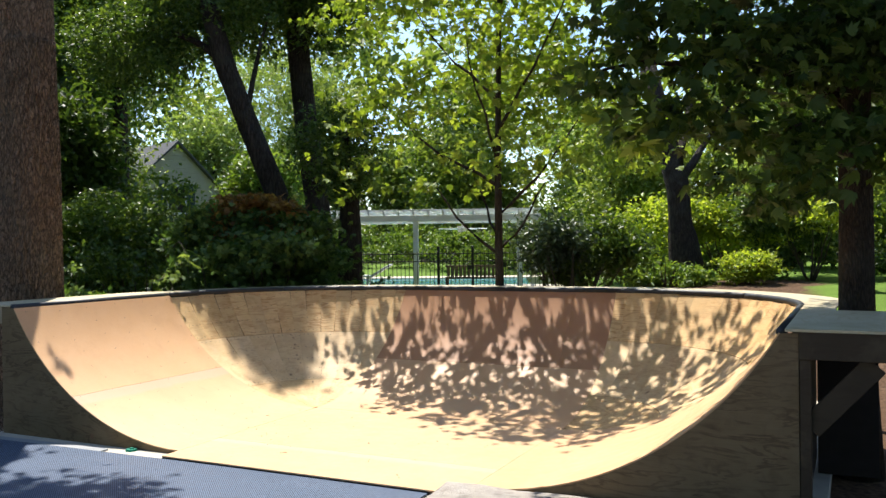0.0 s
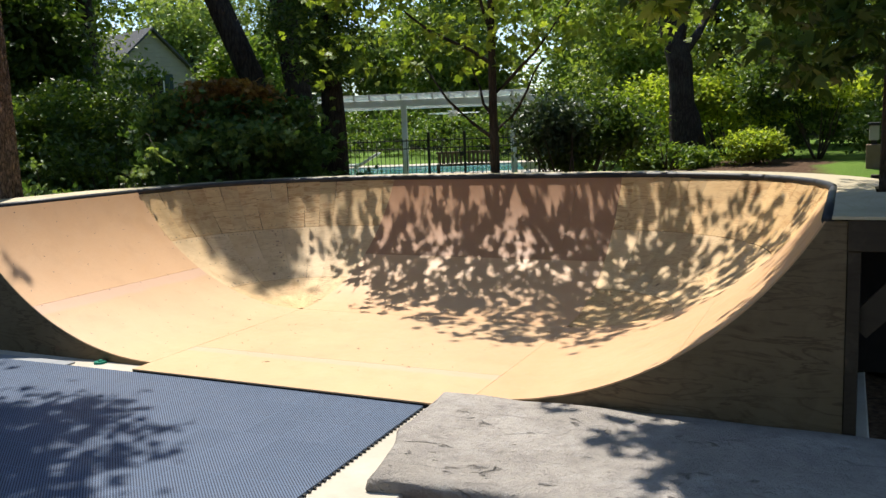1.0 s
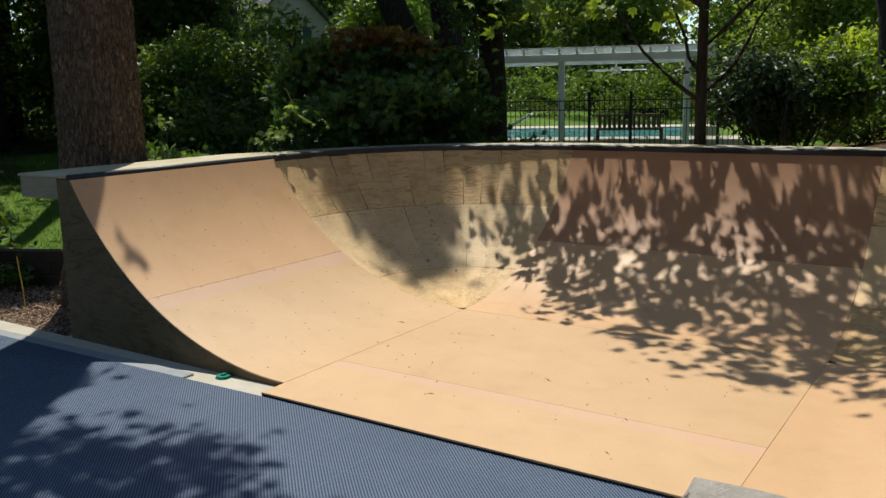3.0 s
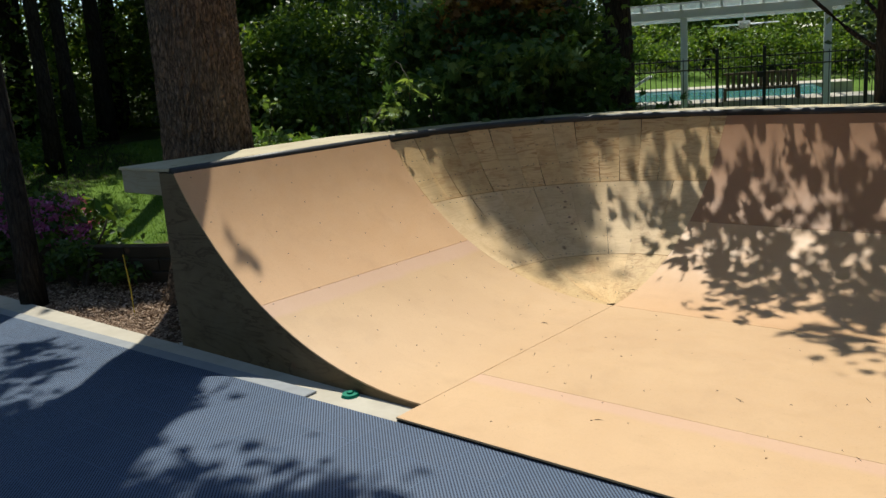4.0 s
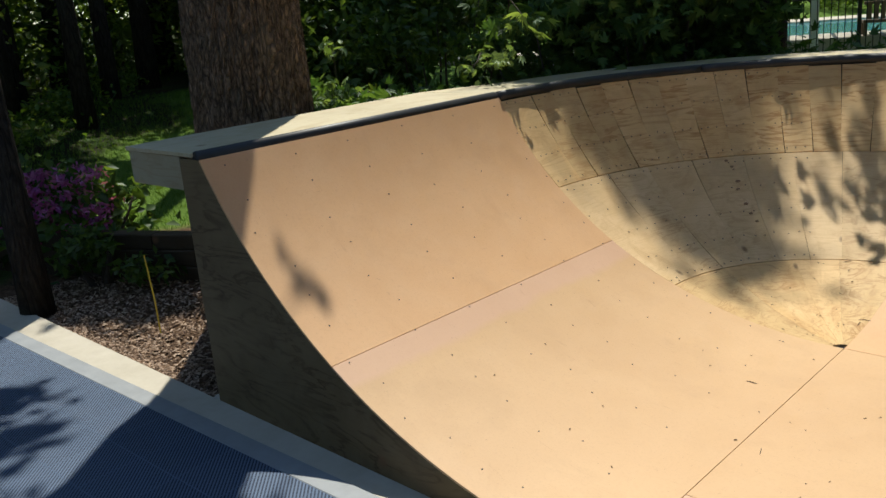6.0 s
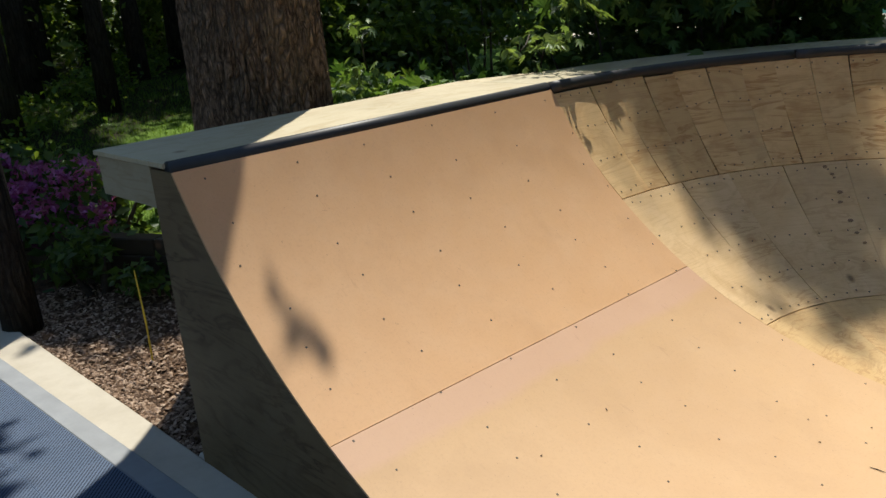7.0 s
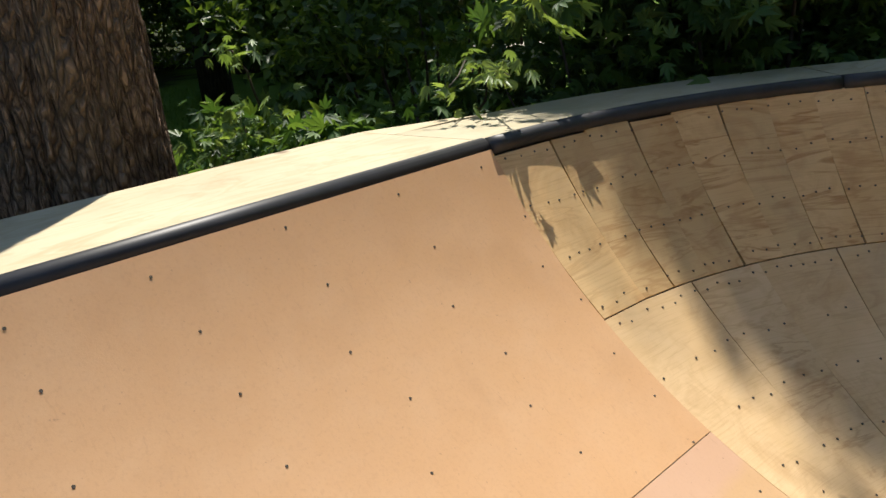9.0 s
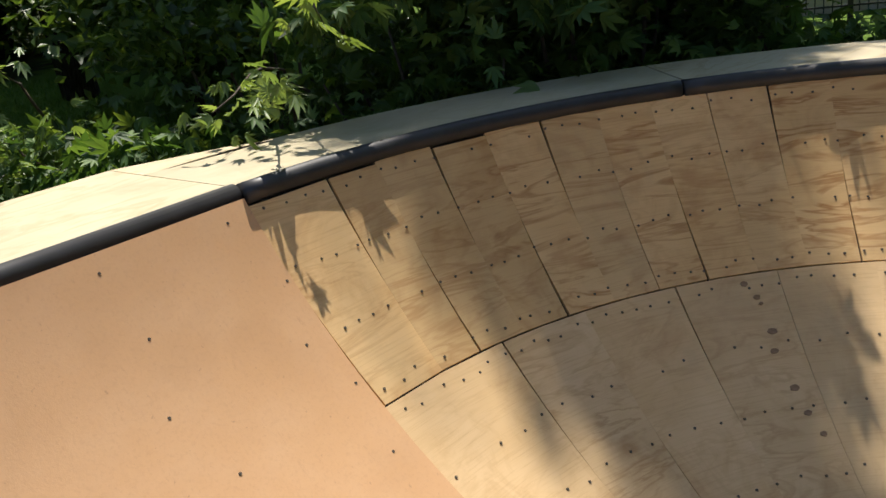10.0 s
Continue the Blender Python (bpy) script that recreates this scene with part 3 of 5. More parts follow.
# side panels of the open front: the curve cut out of plywood
def side_panel(sgn, foot, x_out, label):
    bm = bmesh.new()
    pts = [(foot - sgn * 0.0, -0.038)]
    n = 26
    for k in range(n + 1):
        o, z = prof(ARC * k / n, -0.004)
        pts.append((foot + sgn * o, z))
    pts += [(foot + sgn * (RUN + 0.03), RISE - 0.0), (x_out, RISE - 0.0), (x_out, -0.038)]
    front = [bm.verts.new((x, YF - 0.019, z)) for x, z in pts]
    back = [bm.verts.new((x, YF - 0.001, z)) for x, z in pts]
    bm.faces.new(front)
    bm.faces.new(back[::-1])
    for i in range(len(pts)):
        j = (i + 1) % len(pts)
        bm.faces.new((front[j], front[i], back[i], back[j]))
    bmesh.ops.recalc_face_normals(bm, faces=bm.faces)
    bmesh.ops.triangulate(bm, faces=[f for f in bm.faces if len(f.verts) > 4])
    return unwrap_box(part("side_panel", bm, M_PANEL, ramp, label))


side_panel(-1, XA, -6.955, "weathered plywood side, darkened for shade, cut to the curve")
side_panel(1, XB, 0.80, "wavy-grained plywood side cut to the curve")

# coping pipe: straight, round the corners, along the back
LIPZ = RISE + 0.008
def pipe(pts, label=""):
    bm = bmesh.new()
    tube(bm, pts, [0.035] * len(pts), 16)
    return shade(part("coping", bm, M_PIPE, ramp, label))


def lip_arc(side, a0, a1, n, off=0.012):
    cx = XA if side == "cornerL" else XB
    sg = -1 if side == "cornerL" else 1
    r = RUN + off
    return [(cx + sg * r * math.cos(radians(a0 + (a1 - a0) * k / n)), YC + r * math.sin(radians(a0 + (a1 - a0) * k / n)), LIPZ) for k in range(n + 1)]


pipe([(XA - RUN - 0.034, YF - 0.012, LIPZ - 0.001), (XA - RUN - 0.034, YC - 0.002, LIPZ - 0.001)], "glossy black pipe coping")
pipe([(XB + RUN + 0.012, YF - 0.012, LIPZ), (XB + RUN + 0.012, YC - 0.002, LIPZ)])
pipe(lip_arc("cornerL", 0.2, 44, 20))
pipe(lip_arc("cornerL", 44.3, 89.8, 20))
pipe(lip_arc("cornerR", 0.2, 44, 20))
pipe(lip_arc("cornerR", 44.3, 89.8, 20))
pipe([(XA, YC + RUN + 0.012, LIPZ), (XA + 1.5, YC + RUN + 0.012, LIPZ)])
pipe([(XA + 1.503, YC + RUN + 0.012, LIPZ), (XB, YC + RUN + 0.012, LIPZ)])

# decks: 18 mm plywood on a frame of boards
DZ = RISE + 0.032
def deck_board(x0, x1, y0, y1, mat=M_DECK, name="deck_board"):
    return unwrap_box(part(name, boxed(x0, x1, y0, y1, DZ - 0.02, DZ, 0.002), mat, ramp))


deck_board(-7.50, XA - RUN - 0.057, 6.885, 9.1285)
unwrap_box(part("fascia", boxed(-7.48, -6.958, 6.893, 6.93, DZ - 0.195, DZ - 0.021, 0.004), M_LUMBER, ramp, "pale lumber fascia under the deck"))
unwrap_box(part("fascia", boxed(-7.48, -7.445, 6.932, 9.13, DZ - 0.195, DZ - 0.021, 0.004), M_LUMBER, ramp))
deck_board(XB + RUN + 0.035, 1.36, 6.865, 8.58)
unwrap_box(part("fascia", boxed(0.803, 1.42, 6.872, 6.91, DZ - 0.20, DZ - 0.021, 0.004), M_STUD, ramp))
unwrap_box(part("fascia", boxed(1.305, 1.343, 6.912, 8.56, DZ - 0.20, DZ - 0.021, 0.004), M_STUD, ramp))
deck_board(XB + RUN + 0.035, 0.99, 8.583, 9.1285)


def ring_deck(side, a0, a1, n=10, r0=RUN + 0.036, r1=2.745):
    cx, sg = (XA, -1) if side == "cornerL" else (XB, 1)
    bm = bmesh.new()
    cols = []
    for k in range(n + 1):
        a = radians(a0 + (a1 - a0) * k / n)
        cols.append([bm.verts.new((cx + sg * r * math.cos(a), YC + r * math.sin(a), z)) for r, z in ((r0, DZ), (r1, DZ), (r1, DZ - 0.02), (r0, DZ - 0.02))])
    for c0, c1 in zip(cols, cols[1:]):
        for i in range(4):
            bm.faces.new((c0[i], c1[i], c1[(i + 1) % 4], c0[(i + 1) % 4]))
    bm.faces.new(cols[0])
    bm.faces.new(cols[-1][::-1])
    bmesh.ops.recalc_face_normals(bm, faces=bm.faces)
    return unwrap_box(part("deck_board", bm, M_DECK, ramp))


for side in ("cornerL", "cornerR"):
    ring_deck(side, 0.02, 44.8)
    ring_deck(side, 45.0, 89.8)
deck_board(XA, XA + 1.49, YC + RUN + 0.036, YC + 2.745)
deck_board(XA + 1.493, XB, YC + RUN + 0.036, YC + 2.745)
# three-cornered deck piece that fills the left nook
bm = bmesh.new()
tri = [(-7.285, 9.131), (-7.50, 9.131), (-7.32, 9.50), (-7.20, 9.62)]
lo = [bm.verts.new((x, y, DZ - 0.02)) for x, y in tri]
hi = [bm.verts.new((x, y, DZ)) for x, y in tri]
bm.faces.new(hi)
bm.faces.new(lo[::-1])
for i in range(4):
    bm.faces.new((lo[i], lo[(i + 1) % 4], hi[(i + 1) % 4], hi[i]))
bmesh.ops.recalc_face_normals(bm, faces=bm.faces)
unwrap_box(part("deck_board", bm, M_DECK, ramp))

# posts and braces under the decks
# posts under the right deck take the lumber darkened for shade
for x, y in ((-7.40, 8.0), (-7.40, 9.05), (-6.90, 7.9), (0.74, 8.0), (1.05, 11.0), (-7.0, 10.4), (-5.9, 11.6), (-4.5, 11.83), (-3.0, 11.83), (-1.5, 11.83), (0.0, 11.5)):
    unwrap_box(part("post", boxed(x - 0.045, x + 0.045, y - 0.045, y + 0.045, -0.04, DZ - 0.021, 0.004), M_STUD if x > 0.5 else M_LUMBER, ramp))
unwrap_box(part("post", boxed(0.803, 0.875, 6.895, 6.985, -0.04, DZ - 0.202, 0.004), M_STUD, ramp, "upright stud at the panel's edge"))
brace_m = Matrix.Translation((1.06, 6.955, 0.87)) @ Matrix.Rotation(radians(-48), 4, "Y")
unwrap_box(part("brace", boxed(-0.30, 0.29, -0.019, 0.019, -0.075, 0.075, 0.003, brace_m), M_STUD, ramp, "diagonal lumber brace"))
# near-black boards added under the decks, standing in for the shade there
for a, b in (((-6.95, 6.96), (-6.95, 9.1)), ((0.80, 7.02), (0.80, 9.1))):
    part("shade_board", boxed(a[0] - 0.02, a[0] + 0.02, a[1], b[1], -0.03, DZ - 0.2, 0.003), M_DARK, ramp)

# one more near-black board in place of the shade under the right deck
part("shade_board", boxed(0.85, 1.30, 8.50, 8.54, -0.03, DZ - 0.2, 0.003), M_DARK, ramp)

# ---- screws ----
bm = bmesh.new()
got = bmesh.ops.create_cone(bm, cap_ends=True, segments=8, radius1=0.005, radius2=0.004, depth=0.0022)
bmesh.ops.translate(bm, verts=bm.verts, vec=(0, 0, 0.0005))
screw_mesh = bpy.data.meshes.new("screw")
bm.to_mesh(screw_mesh)
bm.free()
screw_mesh.materials.append(M_SCREW)
rng = random.Random(12)


def screw(side, al, s, lift):
    p = at_side(side, al, s, lift)
    n = (at_side(side, al, s, lift + 0.01) - p).normalized()
    ob = new("screw", screw_mesh)
    ob.parent = ramp
    ob.matrix_basis = Matrix.Translation(p) @ n.to_track_quat("Z", "Y").to_matrix().to_4x4()


for k, s in enumerate([ARC - 0.06 - 0.195 * i for i in range(13)]):
    for j in range(6):
        screw("left", YF + 0.10 + 0.405 * j + rng.uniform(-0.035, 0.035) + (0.05 if k % 2 else 0), s + rng.uniform(-0.02, 0.02), 0.0065)
for s in (ARC - 0.06, 2.44, 2.22, 2.01, 1.92, 1.70, 1.48, 1.25, 1.03):
    step = 1.9 if s > 1.9 else 3.3
    a = 1.2
    while a < 62:
        if rng.random() < 0.9:
            screw("cornerL", a + rng.uniform(-0.4, 0.4), s + rng.uniform(-0.012, 0.012), 0.0075)
        a += step

# a row of dark knots down one strip of plywood
knot_m = make_plain("plywood knot", (0.17, 0.10, 0.055), (0.30, 0.19, 0.105), 0.7, scale=45, bump=0.2)
rng = random.Random(8)
for al, s, r in ((44.6, 1.93, 0.010), (45.5, 1.875, 0.009), (45.7, 1.85, 0.006), (45.8, 1.745, 0.012), (45.1, 1.675, 0.010), (45.7, 1.54, 0.011), (46.0, 1.45, 0.009), (46.8, 1.375, 0.008)):
    p = at_side("cornerL", al, s, 0.0082)
    n = (at_side("cornerL", al, s, 0.02) - p).normalized()
    bm = bmesh.new()
    ring = [bm.verts.new((1.35 * r * (1 + rng.uniform(-0.15, 0.15)) * math.cos(k * math.pi / 7), r * (1 + rng.uniform(-0.15, 0.15)) * math.sin(k * math.pi / 7), 0)) for k in range(14)]
    low = [bm.verts.new((v.co.x, v.co.y, -0.004)) for v in ring]
    bm.faces.new(ring)
    for k in range(14):
        bm.faces.new((low[k], low[(k + 1) % 14], ring[(k + 1) % 14], ring[k]))
    ob = part("knot", bm, knot_m, ramp)
    ob.matrix_basis = Matrix.Translation(p) @ n.to_track_quat("Z", "Y").to_matrix().to_4x4()

# dry bits of leaf and twig lying on the boards
rng = random.Random(31)
bm = bmesh.new()
for k in range(110):
    if k < 65:
        p, n = Vector((rng.uniform(XA, XB - 0.2), rng.uniform(6.8, 9.1), 0.0065)), Vector((0, 0, 1))
    else:
        s = rng.uniform(0.02, 1.1) ** 1.3
        side, al = ("left", rng.uniform(YF, YC)) if k < 80 else ("cornerL", rng.uniform(2, 88))
        p = at_side(side, al, s, 0.0085)
        n = (at_side(side, al, s, 0.05) - p).normalized()
    m_ = Matrix.Translation(p) @ n.to_track_quat("Z", "Y").to_matrix().to_4x4() @ Matrix.Rotation(rng.uniform(0, 6.3), 4, "Z")
    l, w = rng.uniform(0.003, 0.008), rng.uniform(0.0015, 0.003)
    if rng.random() < 0.08:
        l, w = rng.uniform(0.02, 0.035), 0.002
    vs = [bm.verts.new(m_ @ Vector(q)) for q in ((-l, -w, 0), (l, -w * 0.6, 0), (l, w * 0.6, 0), (-l, w, 0), (0, 0, 0.004))]
    for q in ((0, 1, 4), (1, 2, 4), (2, 3, 4), (3, 0, 4)):
        bm.faces.new([vs[i] for i in q])
tagged(part("leaf_litter", bm, M_TWIG), "dry bits of leaf and twig on the riding surface", "leaf litter", kind="stuff")

# ---- court tiles ----
court = tagged(thing("sport_court", "blue interlocking plastic court tiles with ribbed open grid", "court"), kind="structure")
court.matrix_basis = pose(-1.83, 6.745, -0.033, 0, 0, 1.6)
W = 0.3048
bm = boxed(-W / 2 + 0.0003, W / 2 - 0.0003, -W / 2 + 0.0003, W / 2 - 0.0003, 0, 0.016, 0.0008)
tile_mesh = bpy.data.meshes.new("tile")
bm.to_mesh(tile_mesh)
bm.free()
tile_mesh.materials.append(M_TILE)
far_bm = []
count = 0
for j in range(22):
    for i in range(36):
        x, y = -W / 2 - i * W, -W / 2 - j * W
        if j < 11 and i < 27:
            ob = new("tile", tile_mesh)
            ob.parent = court
            ob.matrix_basis = Matrix.Translation((x, y, 0))
        else:
            far_bm.append((x, y))
bm = bmesh.new()
for x, y in far_bm:
    vs = [bm.verts.new((x + a * (W / 2 - 0.0012), y + b * (W / 2 - 0.0012), z)) for z in (0, 0.016) for a, b in ((-1, -1), (1, -1), (1, 1), (-1, 1))]
    for q in ((4, 5, 6, 7), (0, 1, 5, 4), (1, 2, 6, 5), (2, 3, 7, 6), (3, 0, 4, 7)):
        bm.faces.new([vs[k] for k in q])
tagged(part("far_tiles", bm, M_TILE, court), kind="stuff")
# grey edge strip behind the tiles where the court is open
trim_m = pose(-1.83, 6.745, -0.033, 0, 0, 1.6)
tagged(part("trim", boxed(-9.6, -3.46, 0.004, 0.115, 0, 0.013, 0.004, trim_m), M_TRIM), "grey plastic edge strip beside the blue court tiles", "trim", kind="structure")
# loops along the mat's right edge
bm = bmesh.new()
for k in range(120):
    box(bm, 0.003, 0.016, -0.028 - k * 0.0508, -0.010 - k * 0.0508, 0.0, 0.012)
part("edge_loops", bm, M_IRON, court, "dark connecting loops on the court's edge")

# drain cap
bm = bmesh.new()
bmesh.ops.create_cone(bm, cap_ends=True, segments=28, radius1=0.058, radius2=0.05, depth=0.02)
bmesh.ops.create_cone(bm, cap_ends=True, segments=16, radius1=0.022, radius2=0.018, depth=0.012, matrix=Matrix.Translation((0, 0, 0.015)))
cap = tagged(part("drain_cap", bm, M_GREEN), "round green plastic cap set in concrete beside the ramp", "drain cap")
cap.matrix_basis = pose(-5.07, 6.835, -0.027)


# ---- stones ----
def stone(label, outline, top, depth, seed, place):
    """A flat natural stone: an uneven outline, a slightly domed and pitted top, broken sides."""
    rng = random.Random(seed)
    n = 64
    pts = [Vector(p) for p in outline]
    per = []
    tot = sum((pts[(i + 1) % len(pts)] - p).length for i, p in enumerate(pts))
    for i, p in enumerate(pts):
        q = pts[(i + 1) % len(pts)]
        k = max(2, int(n * (q - p).length / tot))
        per += [p.lerp(q, j / k) for j in range(k)]
    c = sum(per, Vector((0, 0))) / len(per)
    bm = bmesh.new()
    rings = []
    for f, z in ((0.97, -depth), (1.0, -depth * 0.5), (1.005, -0.05), (0.993, -0.012), (0.975, 0), (0.85, 0), (0.65, 0), (0.42, 0), (0.2, 0)):
        ring = []
        for p in per:
            q = c + (p - c) * f
            w = noise.noise((q.x * 4 + seed, q.y * 4, z * 6)) * 0.02 + noise.noise((q.x * 13, q.y * 13, z * 9)) * 0.008
            q = q + (p - c).normalized() * w * (1 if f > 0.9 else 0)
            h = 0.012 * noise.noise((q.x * 2.2, q.y * 2.2, seed)) + 0.005 * noise.noise((q.x * 9, q.y * 9, seed))
            ring.append(bm.verts.new((q.x - place[0], q.y - place[1], top + z + (h if z > -0.02 else w))))
        rings.append(ring)
    m_ = len(per)
    for r0, r1 in zip(rings, rings[1:]):
        for k in range(m_):
            bm.faces.new((r0[k], r0[(k + 1) % m_], r1[(k + 1) % m_], r1[k]))
    bm.faces.new(rings[-1])
    bmesh.ops.recalc_face_normals(bm, faces=bm.faces)
    ob = tagged(shade(part("stone_slab", bm, M_STONE)), label, "stone", "patio stones")
    ob.matrix_basis = pose(*place)
    return ob


stone("large pale grey natural stone slab in front of the ramp", [(-1.77, 6.86), (-1.2, 6.875), (0.2, 6.87), (1.15, 6.86), (1.3, 5.9), (0.9, 5.1), (-0.2, 5.36), (-0.77, 5.41), (-1.3, 5.36), (-1.5, 5.32), (-1.60, 5.8), (-1.71, 6.1)], 0.04, 0.14, 3, (-0.3, 6.0, 0))
stone("grey natural stone slab with a broken edge", [(-1.45, 5.16), (-1.2, 5.22), (-0.7, 5.26), (-0.2, 5.2), (0.3, 5.08), (0.9, 4.95), (1.4, 3.6), (0.7, 2.6), (-0.6, 2.7), (-1.35, 3.3), (-1.5, 4.4)], 0.02, 0.16, 8, (0, 4, 0))
stone("grey natural stone slab in the shade", [(1.25, 6.84), (2.6, 6.8), (3.0, 5.6), (2.2, 4.3), (1.05, 4.85), (1.38, 5.8)], 0.0, 0.14, 5, (2, 5.6, 0))
stone("grey natural stone slab", [(1.5, 3.6), (0.75, 2.55), (0.6, 1.0), (2.0, 0.4), (3.4, 1.6), (3.2, 3.6), (2.3, 4.15)], 0.0, 0.14, 6, (2, 2.4, 0))
stone("grey natural stone slab", [(0.6, 2.5), (-0.6, 2.6), (-1.4, 3.1), (-1.5, 1.2), (-0.4, 0.2), (0.5, 0.8)], 0.005, 0.14, 7, (-0.4, 1.8, 0))


# ---- trees round the ramp ----
def sub(p, at):
    return tuple(a - b for a, b in zip(p, at))


def furrowed_trunk(centre, z0, z1, radius, seed, sides=220, rows=110):
    """A thick trunk whose skin is cut into long uneven ridges by furrows; centre and radius are functions of height."""
    bm = bmesh.new()
    rings = []
    for j in range(rows + 1):
        z = z0 + (z1 - z0) * (j / rows) ** 1.35
        (cx, cy), r = centre(z), radius(z)
        ring = []
        for k in range(sides):
            a = 2 * math.pi * k / sides
            c, s_ = math.cos(a), math.sin(a)
            w = 0.35 * noise.noise((c * 3, s_ * 3, z * 1.7 + seed))
            n1 = noise.noise((c * r * 19 + w * 2, s_ * r * 19, z * 3.2 + seed))
            n2 = noise.noise((c * r * 30, s_ * r * 30 + w, z * 7.0 + 9 * seed))
            h = min(abs(n1) * 5, 1.0) * min(abs(n2) * 6 + 0.35, 1.0)
            rr = r * (1 + 0.05 * noise.noise((c * 1.3, s_ * 1.3, z * 0.6))) + 0.03 * (h - 0.75)
            ring.append(bm.verts.new((cx + c * rr, cy + s_ * rr, z)))
        rings.append(ring)
    for r0, r1 in zip(rings, rings[1:]):
        for k in range(sides):
            bm.faces.new((r0[k], r0[(k + 1) % sides], r1[(k + 1) % sides], r1[k]))
    bm.faces.new(rings[-1])
    return bm


def grow(name, label, at, trunk_pts, radii, bark, crowns, limbs=(), sides=14, rough=0.08, seed=0, group="", lobes=1):
    """tree() with every place given in the world."""
    t = [sub(p, at) for p in trunk_pts]
    l = [(sub(a, at), sub(b, at), bend, r0, r1) for a, b, bend, r0, r1 in limbs]
    c = [(mat, [(*sub(b[:3], at), *b[3:]) for b in blobs], n, size, clump, more[0] if more else lobes, more[1] if len(more) > 1 else 26) for mat, blobs, n, size, clump, *more in crowns]
    return tree(name, label, at, t, radii, bark, c, l, sides, rough, seed, group)


def over(feet, along, thick):
    """Blobs of foliage that stand up-sun of places on the ground: x, y and the two radii, at a distance along the sun's rays."""
    return [(x + SUN_FROM.x * along, y + SUN_FROM.y * along, SUN_FROM.z * along, rx, ry, thick) for x, y, rx, ry in feet]


# thick oak behind the left deck
oak = grow("oak_tree", "thick oak with deeply furrowed grey-brown bark behind the deck", (-8.21, 8.13, -0.1),
     [(-8.18, 8.175, z) for z in (-0.12, 0.1, 0.3, 0.6, 1.0, 1.5, 2.0, 2.6, 3.4, 4.4, 5.6)] + [(-8.28, 8.2, 7.2), (-8.35, 8.3, 9.0)],
     [0.58, 0.50, 0.44, 0.41, 0.395, 0.385, 0.38, 0.378, 0.36, 0.34, 0.325, 0.29, 0.2], M_BARK,
     [(L_DARK, over([(-4.3, 5.1, 1.1, 0.85), (-6.3, 5.0, 1.1, 0.85), (-8.2, 4.7, 0.7, 0.4), (-3.6, 4.0, 1.0, 0.8), (-9.9, 6.0, 0.5, 0.35), (-5.3, 4.4, 1.1, 0.8)], 9.0, 0.7), 8000, 0.13, 0.2, 5), (L_DARK, over([(-6.1, 6.2, 0.2, 0.12), (-6.0, 5.5, 0.4, 0.3), (-7.9, 6.15, 0.15, 0.06), (-7.4, 5.95, 0.15, 0.06)], 8.5, 0.3), 800, 0.13, 0.13, 5), (L_DARK, over([(-6.07, 6.75, 0.012, 0.012), (-6.02, 6.86, 0.012, 0.012)], 8.0, 0.01), 10, 0.085, 0.014, 5, 5)],
     [((-8.2, 8.1, 3.3), (-8.52, 7.45, 8.0), (0, 0, 0.0), 0.31, 0.20), ((-8.3, 8.2, 6.8), (-9.9, 8.0, 8.6), (0, 0, -0.3), 0.13, 0.03), ((-8.3, 8.2, 7.4), (-7.3, 7.0, 9.5), (0, 0, -0.2), 0.11, 0.03), ((-8.3, 8.25, 8.0), (-9.1, 9.95, 8.35), (0, 0, 0.1), 0.03, 0.006)], 40, 0.05, 3)
# its lower trunk, where the bark is seen from near by
oak_skin = furrowed_trunk(lambda z: (0.03, 0.045), 0.0, 4.6, lambda z: float(np.interp(z, (0.0, 0.2, 0.4, 0.7, 1.1, 2.1, 3.5, 4.6), (0.59, 0.51, 0.455, 0.425, 0.408, 0.396, 0.378, 0.352))), 2.0)
shade(part("bark", oak_skin, M_BARK, oak, "deeply furrowed grey-brown bark"))

